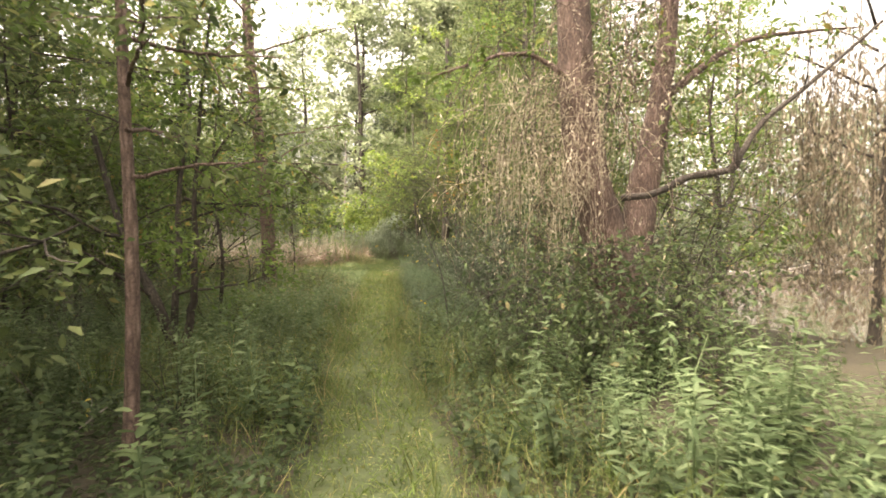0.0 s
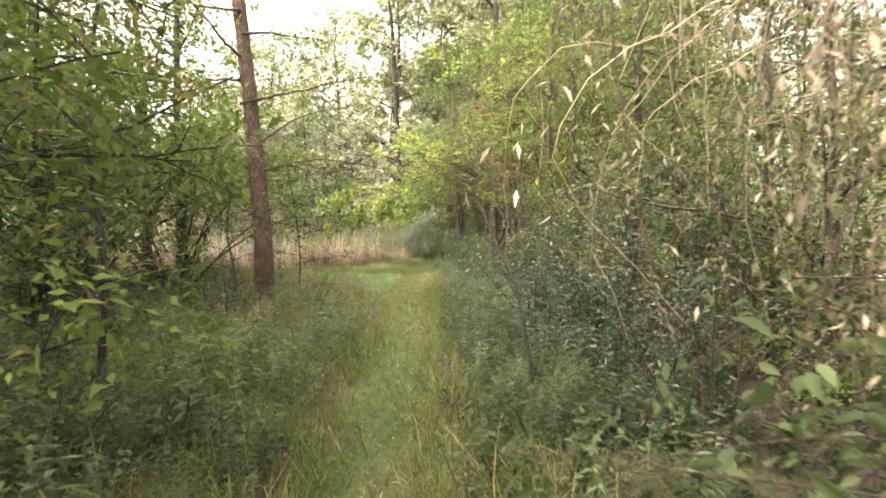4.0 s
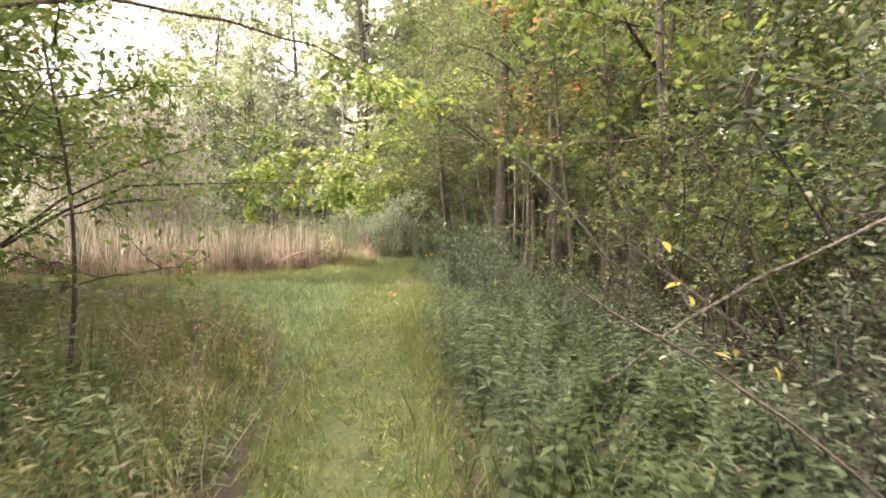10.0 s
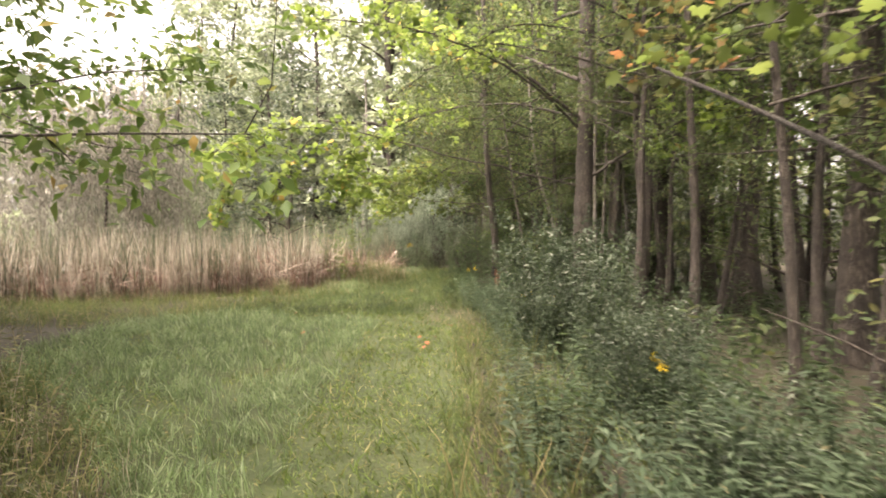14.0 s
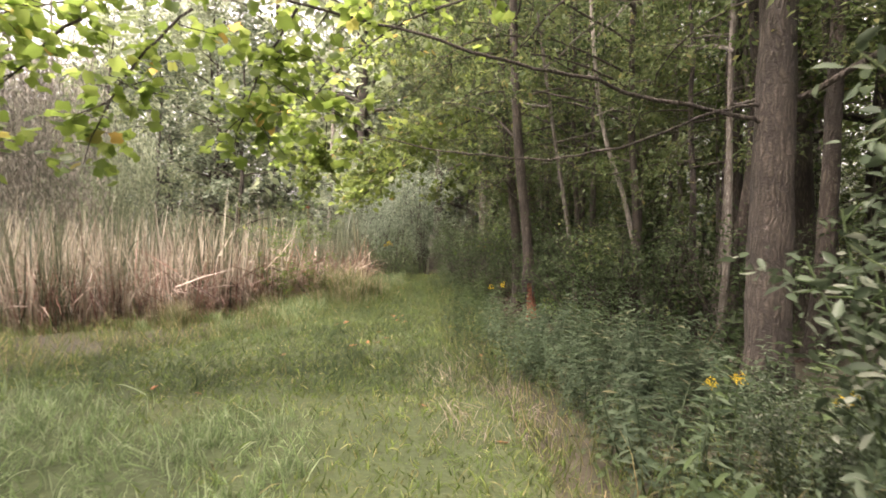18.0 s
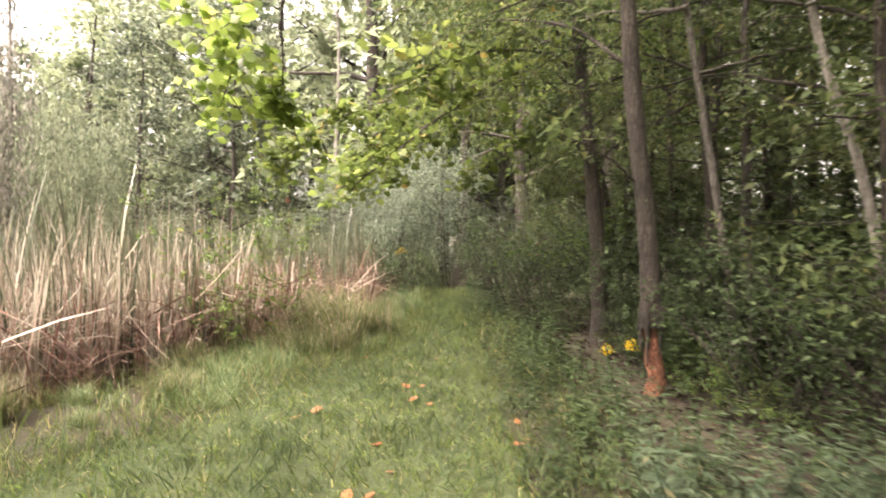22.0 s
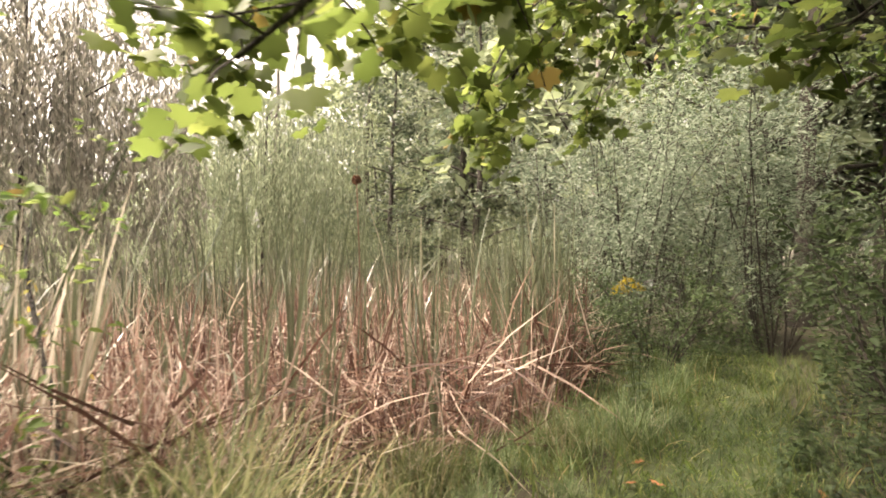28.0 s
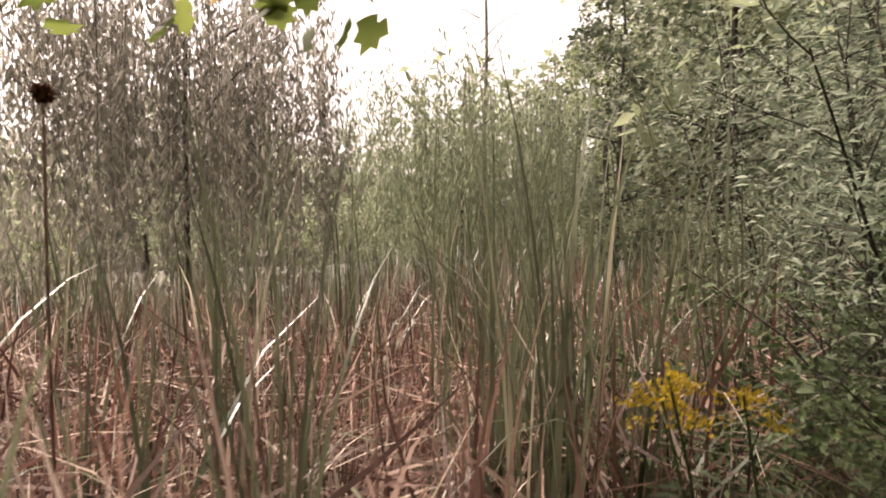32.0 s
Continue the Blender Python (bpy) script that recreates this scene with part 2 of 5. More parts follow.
PALEBARK = bark_material("pale_bark", (0.13, 0.115, 0.1), (0.24, 0.215, 0.19), (0.38, 0.35, 0.32), scale=5.0, bump=0.3)
GREYSTEM = bark_material("grey_stem_bark", (0.07, 0.06, 0.05), (0.13, 0.115, 0.1), (0.23, 0.21, 0.185))
# near-black bark for thin leaning stems, darker than DARKBARK
BLACKBARK = bark_material("near_black_bark", (0.009, 0.007, 0.005), (0.02, 0.016, 0.012), (0.042, 0.035, 0.028))
ROTWOOD = bark_material("rotten_heartwood", (0.1, 0.035, 0.02), (0.27, 0.115, 0.065), (0.42, 0.22, 0.13), scale=14.0)
SOIL = soil_material("forest_soil", [(0.3, (0.018, 0.014, 0.009)), (0.5, (0.034, 0.028, 0.016)), (0.7, (0.06, 0.052, 0.028))])
TURF = soil_material("turf", [(0.3, (0.022, 0.03, 0.01)), (0.5, (0.04, 0.055, 0.018)), (0.7, (0.08, 0.085, 0.035))], fine=30.0)


def water_material():
    m, nt, ln = nodes_of("pond_water")
    n = noise_of(nt, ln, 3.0, 3.0)
    bs = nt.new("ShaderNodeBsdfPrincipled")
    bs.inputs["Base Color"].default_value = (0.075, 0.055, 0.045, 1)
    bs.inputs["Roughness"].default_value = 0.08
    bp = nt.new("ShaderNodeBump")
    bp.inputs["Strength"].default_value, bp.inputs["Distance"].default_value = 0.12, 0.05
    ln.new(n.outputs["Fac"], bp.inputs["Height"])
    ln.new(bp.outputs[0], bs.inputs["Normal"])
    out = nt.new("ShaderNodeOutputMaterial")
    ln.new(bs.outputs[0], out.inputs[0])
    return m


WATER = water_material()


# ---- mesh tools ----
def mesh_of(name, v, f, mat, smooth=False):
    """A mesh from arrays: points (n, 3) and faces (m, k)."""
    v, f = np.asarray(v, np.float32), np.asarray(f, np.int32)
    me = bpy.data.meshes.new(name)
    k = f.shape[1]
    me.vertices.add(len(v))
    me.vertices.foreach_set("co", v.ravel())
    me.loops.add(f.size)
    me.loops.foreach_set("vertex_index", f.ravel())
    me.polygons.add(len(f))
    me.polygons.foreach_set("loop_start", np.arange(0, f.size, k, dtype=np.int32))
    if smooth:
        me.polygons.foreach_set("use_smooth", np.ones(len(f), bool))
    me.update(calc_edges=True)
    me.materials.append(mat)
    return me


def stack(parts):
    vs, fs, n = [], [], 0
    for v, f in parts:
        vs.append(v)
        fs.append(f + n)
        n += len(v)
    return np.concatenate(vs), np.concatenate(fs)


def thing(name, label, category, group="", kind="", at=(0, 0, 0)):
    ob = new(name)
    ob.empty_display_size = 0.2
    ob.location = at
    return tagged(ob, label, category, group, kind)


def part(name, vf, mat, parent, label="", smooth=False, kind=""):
    ob = new(name, mesh_of(name, vf[0], vf[1], mat, smooth))
    ob.parent = parent
    return tagged(ob, label, "", "", kind)


def stuff(name, vf, mat, label, category, smooth=False):
    return tagged(new(name, mesh_of(name, vf[0], vf[1], mat, smooth)), label, category, "", "stuff")


def unit(a):
    return a / np.maximum(np.linalg.norm(a, axis=-1, keepdims=True), 1e-9)


# leaf shapes: length along y, face up z
LEAF = (np.array([[0, 0, 0], [-0.24, 0.42, 0.07], [0, 1, -0.06], [0.24, 0.42, 0.07]]), np.array([[0, 3, 2], [0, 2, 1]]))
OVATE = (np.array([[0, 0, 0], [0.19, 0.24, 0.05], [0.2, 0.58, 0.06], [0, 1, -0.1], [-0.2, 0.58, 0.06], [-0.19, 0.24, 0.05]]), np.array([[0, 1, 2], [0, 2, 3], [0, 3, 4], [0, 4, 5]]))
SLIM = (np.array([[0, 0, 0], [-0.13, 0.45, 0.04], [0, 1, -0.1], [0.13, 0.45, 0.04]]), np.array([[0, 3, 2], [0, 2, 1]]))


def lobed(radii, fold=0.06):
    """A lobed leaf as a fan: radii by turn round the middle."""
    n = len(radii)
    ang = -math.pi / 2 + np.arange(n) * 2 * math.pi / n
    rim = np.stack([np.cos(ang) * radii, np.sin(ang) * radii + 0.5, fold * np.cos(2 * ang) - 0.12 * np.abs(np.cos(ang)) * radii], 1)
    v = np.concatenate([[[0, 0.45, 0.03]], rim])
    f = np.array([[0, 1 + i, 1 + (i + 1) % n] for i in range(n)])
    return v, f


MAPLE = lobed(np.array([0.16, 0.38, 0.4, 0.44, 0.58, 0.42, 0.6, 0.44, 0.72, 0.44, 0.6, 0.42, 0.58, 0.44, 0.4, 0.38]))
TULIP = lobed(np.array([0.42, 0.4, 0.58, 0.36, 0.56, 0.5, 0.4, 0.5, 0.56, 0.36, 0.58, 0.4]), 0.1)


def blade(bend, width, segs=3):
    """A ribbon blade one unit tall that bends over towards y."""
    v, f = [], []
    a, p = 0.0, np.zeros(3)
    for i in range(segs + 1):
        w = width * (1 - (i / segs) ** 2.2) * 0.5 + 0.0008
        v += [p + [-w, 0, 0], p + [w, 0, 0]]
        a += bend / segs * (0.5 + i / segs)
        p = p + np.array([0, math.sin(a), math.cos(a)]) / segs
    for i in range(segs):
        b = i * 2
        f += [[b, b + 1, b + 3], [b, b + 3, b + 2]]
    return np.array(v), np.array(f)


def frames(d, up, rng, tilt):
    """Turn matrices whose y is d and whose z leans to up."""
    n = unit(np.broadcast_to(up, d.shape) + rng.normal(size=d.shape) * tilt)
    x = unit(np.cross(d, n))
    return np.stack([x, d, np.cross(x, d)], axis=-1)


def spread(template, pos, rot, size):
    """Copies of a small shape, joined into one pair of arrays."""
    tv, tf = template
    s = np.asarray(size, float)
    s = s[:, None, None] if s.ndim == 1 else s[:, None, :]
    v = np.einsum("nij,nkj->nki", rot, tv[None] * s) + pos[:, None, :]
    f = tf[None] + (np.arange(len(pos)) * len(tv))[:, None, None]
    return v.reshape(-1, 3), f.reshape(-1, tf.shape[1])


def turns(rng, n, tilt=0.0):
    """Turns about z with a slight random lean."""
    a = rng.uniform(0, 2 * math.pi, n)
    z = unit(np.stack([rng.normal(0, tilt, n) if tilt else np.zeros(n), rng.normal(0, tilt, n) if tilt else np.zeros(n), np.ones(n)], 1))
    x = unit(np.cross(np.stack([-np.sin(a), np.cos(a), np.zeros(n)], 1), z))
    return np.stack([x, np.cross(z, x), z], axis=-1)


def tube(pts, radii, sides=6, bumps=0.0, rng=None):
    pts = np.asarray(pts, float)
    n = len(pts)
    t = unit(np.gradient(pts, axis=0))
    ref = np.array([0.31, 0.95, 0.05]) if abs(t[0][2]) > 0.5 else np.array([0.05, 0.1, 1.0])
    x = unit(np.cross(t, ref))
    y = np.cross(t, x)
    a = np.arange(sides) * 2 * math.pi / sides
    r = np.asarray(radii, float)[:, None] * np.ones((1, sides))
    if bumps:
        r = r * (1 + bumps * (rng.random((n, sides)) - 0.5))
    v = pts[:, None, :] + r[..., None] * (np.cos(a)[None, :, None] * x[:, None, :] + np.sin(a)[None, :, None] * y[:, None, :])
    i, j = np.meshgrid(np.arange(n - 1), np.arange(sides), indexing="ij")
    f = np.stack([i * sides + j, i * sides + (j + 1) % sides, (i + 1) * sides + (j + 1) % sides, (i + 1) * sides + j], -1)
    return v.reshape(-1, 3), f.reshape(-1, 4)


def wander(rng, p, d, length, n, stray=0.12, lift=0.0):
    """A crooked line from p towards d."""
    out, d = [np.array(p, float)], unit(np.array(d, float))
    for _ in range(n):
        d = unit(d + rng.normal(0, stray, 3) + [0, 0, lift])
        out.append(out[-1] + d * length / n)
    return np.array(out)


def curve(points, n=14):
    """A smooth line through a few control points."""
    p = np.asarray(points, float)
    p = np.concatenate([[2 * p[0] - p[1]], p, [2 * p[-1] - p[-2]]])
    out = []
    for i in range(1, len(p) - 2):
        for t in np.linspace(0, 1, n, endpoint=i == len(p) - 3):
            a, b, c, d = p[i - 1:i + 3]
            out.append(0.5 * (2 * b + (c - a) * t + (2 * a - 5 * b + 4 * c - d) * t * t + (3 * b - a - 3 * c + d) * t ** 3))
    return np.array(out)


def sprays(rng, line, start, count, length, droop, flat=0.5):
    """Twigs that leave a branch on all sides; returns their lines."""
    out = []
    for t in start + (1 - start) * rng.random(count) ** 0.8:
        k = min(int(t * (len(line) - 1)), len(line) - 2)
        p = line[k] + (line[k + 1] - line[k]) * (t * (len(line) - 1) - k)
        ax = unit(line[k + 1] - line[k])
        d = rng.normal(size=3)
        d[2] *= flat
        d = unit(unit(d) + 0.6 * ax)
        out.append(wander(rng, p, d, length * rng.uniform(0.5, 1.1), 3, 0.18, droop))
    return out


def leaves_on(rng, lines, per, size, template, tilt=0.5, loose=0.05, hang=-0.25):
    """Leaves along twigs."""
    L = np.asarray(lines)
    n = len(L) * per
    k = np.repeat(np.arange(len(L)), per)
    t = rng.random(n) ** 0.7 * (L.shape[1] - 1.001)
    i = t.astype(int)
    a, b = L[k, i], L[k, i + 1]
    pos = a + (b - a) * (t - i)[:, None] + rng.normal(0, loose, (n, 3))
    d = rng.normal(size=(n, 3)) * [1, 1, 0.55]
    d = unit(unit(d) + 0.5 * unit(b - a) + [0, 0, hang])
    return spread(template, pos, frames(d, np.array([0, 0, 1.0]), rng, tilt), size * rng.uniform(0.6, 1.25, n))


# ---- plan: the trail runs along y, its middle at mid(y) ----
def mid(y):
    return np.interp(y, [-6, 0, 4, 6, 10, 13, 16, 19.5, 22, 24.5, 26.5, 28.5, 31.5, 34.5, 39], [0.1, -0.15, -0.45, -0.85, -1.3, -1.45, -1.85, -2.5, -2.75, -2.9, -3.3, -3.45, -3.35, -3.55, -4.0])


def left_edge(y):
    """Where the mown grass ends on the side of the marsh."""
    return np.interp(y, [-6, 12, 15, 17, 18.5, 20, 21.5, 24, 27, 29, 31, 33, 36], [-0.42, -0.45, -0.7, -0.95, -1.3, -2.6, -4.6, -4.7, -2.9, -1.7, -1.0, -0.7, -0.45]) + mid(y)


def right_edge(y):
    return np.interp(y, [-6, 14, 18, 22, 25, 28, 30, 33, 36], [0.4, 0.42, 0.6, 1.0, 1.1, 0.85, 0.65, 0.5, 0.42]) + mid(y)


def reed_front(y):
    """x of the front of the reeds."""
    return np.interp(y, [26.2, 27.2, 28.0, 28.8, 29.7, 30.5, 31.5, 32.7, 34.6, 36.3, 38, 42, 60], [-15, -10.2, -8.2, -7.2, -6.5, -6.1, -5.8, -5.5, -5.0, -5.1, -5.9, -7.5, -9])


def wave(x, y, s):
    return np.sin(x * s + 1.3 * np.sin(y * s * 0.7)) * np.cos(y * s * 0.9 + 0.7 * np.sin(x * s * 1.3))


def height(x, y):
    x, y = np.asarray(x, float), np.asarray(y, float)
    off = np.abs(x - mid(y))
    z = 0.05 * wave(x, y, 0.9) * np.clip((off - 0.5) / 1.5, 0, 1) + 0.012 * wave(x, y, 3.1)
    marsh = np.clip((reed_front(y) + 0.5 - x) / 1.4, 0, 1) * np.clip((y - 25.5) / 2, 0, 1)
    z = z - 0.32 * marsh * marsh * (3 - 2 * marsh)
    pond = np.clip(1.35 - np.hypot((x - 13.5) / 8.0, (y - 17) / 9.5), 0, 0.6) / 0.6
    z = z - 1.1 * pond * pond * (3 - 2 * pond)
    return z


def ground_sheet():
    def axis(a, b, step, far):
        near = np.arange(a, b + step, step)
        g = np.array([1.0, 2.5, 5, 9, 15, 25, 45, 80, 150, 300])
        return np.concatenate([a - g[::-1] * far, near, near[-1] + g * far])
    xs, ys = axis(-22, 22, 0.3, 4.0), axis(-6, 50, 0.3, 4.0)
    X, Y = np.meshgrid(xs, ys)
    v = np.stack([X, Y, height(X, Y)], -1).reshape(-1, 3)
    ny, nx = X.shape
    i, j = np.meshgrid(np.arange(ny - 1), np.arange(nx - 1), indexing="ij")
    f = np.stack([i * nx + j, i * nx + j + 1, (i + 1) * nx + j + 1, (i + 1) * nx + j], -1).reshape(-1, 4)
    ob = new("ground", mesh_of("ground", v, f, SOIL, True))
    tagged(ob, "dark woodland soil under dense undergrowth", "ground", "", "structure")
    ys = np.arange(-5, 40, 0.25)
    across = np.linspace(0, 1, 15)
    L, R = left_edge(ys) - 0.12, right_edge(ys) + 0.12
    X = L[:, None] + (R - L)[:, None] * across[None]
    X = X + 0.07 * wave(X, ys[:, None], 5.0)
    Y = np.repeat(ys[:, None], 15, 1)
    Z = height(X, Y) + 0.014
    Z[:, 0] -= 0.05
    Z[:, -1] -= 0.05
    v = np.stack([X, Y, Z], -1).reshape(-1, 3)
    i, j = np.meshgrid(np.arange(len(ys) - 1), np.arange(14), indexing="ij")
    f = np.stack([i * 15 + j, i * 15 + j + 1, (i + 1) * 15 + j + 1, (i + 1) * 15 + j], -1).reshape(-1, 4)
    tagged(new("trail_turf", mesh_of("trail_turf", v, f, TURF, True)), "mown grass trail widening into a small meadow", "path", "", "structure")


ground_sheet()

WATER_Z = -0.42


def water_sheet(name, x0, x1, y0, y1, z, label):
    v = np.array([[x0, y0, z], [x1, y0, z], [x1, y1, z], [x0, y1, z]])
    tagged(new(name, mesh_of(name, v, np.array([[0, 1, 2, 3]]), WATER)), label, "water", "", "structure")


water_sheet("water_pond", 3.5, 26, 5, 32, WATER_Z, "still brown pond water beside the wood")
water_sheet("water_marsh", -40, -6.4, 27, 60, -0.285, "shallow dark marsh water among the reeds")


# ---- trees and shrubs ----
def tree(name, label, seed, h, r, bare=0.35, limbs=12, reach=2.6, twigs=16, per=26, leaf=0.11, shape=LEAF, leafmat=OLIVE, bark=BARK,
         lean=(0.0, 0.0), rise=0.35, droop=-0.03, crook=0.05, twig=0.8, category="tree", group="", sides=9, single=False):
    """A tree with trunk, limbs, twigs and leaves, standing at the origin."""
    rng = np.random.default_rng(seed)
    ob = thing(name, label, category, group)
    n = 12
    z = np.linspace(-0.12, h, n)
    bend = np.cumsum(rng.normal(0, crook, (n, 2)), 0) * h / 12
    bend -= bend[0]
    line = np.stack([bend[:, 0] + lean[0] * z, bend[:, 1] + lean[1] * z, z], 1)
    rad = r * (1 - 0.86 * (np.arange(n) / (n - 1)) ** 1.1)
    rad[0] *= 1.45
    rad[1] *= 1.08
    part("trunk", tube(line, rad, sides, 0.14, rng), bark, ob, smooth=True)
    wood, sp = [], []
    for k in range(limbs):
        t = bare + (1 - bare) * (k + rng.random() * 0.9) / limbs
        s = t * (n - 1)
        i = min(int(s), n - 2)
        p = line[i] + (line[i + 1] - line[i]) * (s - i)
        a = k * 2.4 + rng.normal(0, 0.4)
        length = reach * (1.15 - 0.75 * (t - bare) / (1 - bare)) * rng.uniform(0.7, 1.15)
        lim = wander(rng, p, (math.cos(a), math.sin(a), rise + rng.normal(0, 0.15)), length, 6, 0.13, droop)
        rr = max(rad[i] * 0.45, 0.012)
        if single:
            part("limb", tube(lim, np.linspace(rr, 0.006, 7), 6), bark, ob, smooth=True)
        else:
            wood.append(tube(lim, np.linspace(rr, 0.006, 7), 4))
        sub = sprays(rng, lim, 0.2, twigs, twig, droop)
        sp += sub
        for ln in sub[::4]:
            wood.append(tube(ln, np.linspace(0.008, 0.003, 4), 3))
    top = sprays(rng, line[-4:], 0.1, twigs, twig, 0.05)
    sp += top
    part("twigwork", stack(wood), bark, ob, smooth=True, kind="stuff")
    part("crown", leaves_on(rng, sp, per, leaf, shape, 0.6, 0.12), leafmat, ob)
    return ob


def shrub(name, label, seed, h, spread_r, stems=9, twigs=12, per=12, leaf=0.06, shape=LEAF, leafmat=OLIVE, bark=DARKBARK, start=0.25, arch=-0.07, twig=0.45,
          category="shrub", group="", tilt=0.6, loose=0.05, r=0.016):
    """A many-stemmed shrub with arching stems, standing at the origin."""
    rng = np.random.default_rng(seed)
    ob = thing(name, label, category, group)
    wood, sp = [], []
    for k in range(stems):
        a = k * 2.4 + rng.normal(0, 0.5)
        out = spread_r / h * rng.uniform(0.25, 1.1)
        st = wander(rng, (0.12 * math.cos(a), 0.12 * math.sin(a), -0.08), (math.cos(a) * out, math.sin(a) * out, 1), h * rng.uniform(0.75, 1.12), 7, 0.1, arch)
        part("stem", tube(st, np.linspace(r * rng.uniform(0.7, 1.2), 0.004, 8), 5), bark, ob, smooth=True)
        sub = sprays(rng, st, start, twigs, twig, -0.02)
        sp += sub
        for ln in sub[::2]:
            wood.append(tube(ln, np.linspace(0.005, 0.0022, 4), 3))
    part("twigwork", stack(wood), bark, ob, smooth=True, kind="stuff")
    part("foliage", leaves_on(rng, sp, per, leaf, shape, tilt, loose), leafmat, ob)
    return ob


def put(ob, x, y, turn=0.0, size=1.0, sink=0.0):
    """Sets a copy of a thing on the ground."""
    return copy_thing(ob, pose(x, y, float(height(x, y)) - sink, 0, 0, turn) @ Matrix.Scale(size, 4))


def settle(ob, x, y, turn=0.0, size=1.0):
    ob.matrix_basis = pose(x, y, float(height(x, y)), 0, 0, turn) @ Matrix.Scale(size, 4)
    return ob


def belt(kinds, spots, seed, low=0.85, high=1.2):
    """Stands plants at the spots, taking the kinds in turn; the first of each kind is the original."""
    rng = np.random.default_rng(seed)
    used = set()
    for i, (x, y) in enumerate(spots):
        k = kinds[int(rng.integers(len(kinds)))]
        a, s = rng.uniform(0, 360), rng.uniform(low, high)
        if k.name in used or k.get("stands"):
            put(k, x, y, a, s)
        else:
            settle(k, x, y, a, s)
            k["stands"] = 1
            used.add(k.name)


def scatter_spots(seed, n, xy, apart=0.6):
    """Random spots within a region given by a test on (x, y)."""
    rng = np.random.default_rng(seed)
    x0, x1, y0, y1, ok = xy
    out = []
    for _ in range(n * 30):
        p = (rng.uniform(x0, x1), rng.uniform(y0, y1))
        if ok(*p) and all((p[0] - q[0]) ** 2 + (p[1] - q[1]) ** 2 > apart * apart for q in out):
            out.append(p)
            if len(out) == n:
                break
    return out


# kinds of trees and shrubs; each is built once and then copied
tall = [
    tree("woodland_tree", "tall slender woodland tree with a light green crown", 11, 13, 0.15, 0.16, 20, 3.0, 14, 19, 0.16, LEAF, FRESH, BARK, (0.02, 0.01), twig=1.2, group="trees of the wood"),
    tree("woodland_tree", "tall straight woodland tree with an olive green crown", 12, 14, 0.17, 0.2, 20, 3.0, 14, 19, 0.16, LEAF, OLIVE, BARK, (-0.02, 0.02), twig=1.2, group="trees of the wood"),
]
high = [tree("woodland_tree", "high-crowned woodland tree leaning over the trail", 19, 13, 0.12, 0.36, 18, 3.0, 14, 20, 0.13, LEAF, OLIVE, BARK, (-0.04, 0.0), twig=1.1, rise=0.2, group="trees of the wood")]
grove = [
    tree("forest_tree", "large forest tree with a full green crown paled for haze", 13, 17, 0.22, 0.1, 22, 4.2, 12, 13, 0.39, LEAF, HAZEPALE, BARK, (0.02, -0.01), crook=0.06, twig=1.9, group="forest trees round the marsh"),
    tree("forest_tree", "large forest tree with a full green crown greyed for haze", 14, 19, 0.24, 0.12, 22, 4.4, 12, 13, 0.4, LEAF, HAZEGREY, DARKBARK, (-0.02, 0.0), twig=2.0, group="forest trees round the marsh"),
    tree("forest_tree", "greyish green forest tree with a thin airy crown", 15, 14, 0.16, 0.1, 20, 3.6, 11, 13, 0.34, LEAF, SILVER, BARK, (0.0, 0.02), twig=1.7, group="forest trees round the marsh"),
]
poles = [
    tree("pole_tree", "slim bare-stemmed tree with a small high crown", 16, 9.5, 0.065, 0.42, 12, 1.8, 10, 16, 0.11, LEAF, OLIVE, BARK, (0.04, 0.0), crook=0.07, group="slim trees of the wood"),
    tree("pole_tree", "slim leaning grey-brown stem with sparse leaves", 17, 8.0, 0.05, 0.4, 11, 1.6, 10, 16, 0.1, LEAF, FRESH, BARK, (-0.09, 0.03), crook=0.09, group="slim trees of the wood"),
]
low = [
    tree("understorey_tree", "small understorey tree with broad low leafy branches", 21, 5.2, 0.05, 0.15, 15, 1.7, 11, 22, 0.1, LEAF, OLIVE, DARKBARK, crook=0.1, rise=0.2, group="understorey trees"),
    tree("understorey_tree", "small understorey tree with fresh green layered foliage", 22, 6.0, 0.055, 0.15, 16, 1.9, 11, 22, 0.105, LEAF, FRESH, BARK, crook=0.08, rise=0.12, group="understorey trees"),
    tree("understorey_tree", "thin understorey sapling with olive green foliage", 23, 4.4, 0.035, 0.12, 14, 1.4, 11, 22, 0.095, LEAF, OLIVE, DARKBARK, crook=0.1, group="understorey trees"),
]
bushes = [
    shrub("shrub", "dense grey-green shrub with small narrow leaves", 31, 2.4, 1.1, 9, 17, 15, 0.05, OVATE, SILVER, group="shrubs along the trail"),
    shrub("shrub", "rounded olive green shrub with dark twigs", 32, 2.0, 1.0, 9, 16, 14, 0.055, OVATE, OLIVE, group="shrubs along the trail"),
    shrub("shrub", "tall arching shrub with mixed green leaves", 33, 3.0, 1.3, 10, 18, 14, 0.058, OVATE, OLIVE, arch=-0.1, group="shrubs along the trail"),
    shrub("shrub", "low bright green shrub with drooping leafy stems", 34, 1.4, 0.9, 9, 14, 14, 0.055, OVATE, FRESH, arch=-0.12, group="shrubs along the trail"),
]
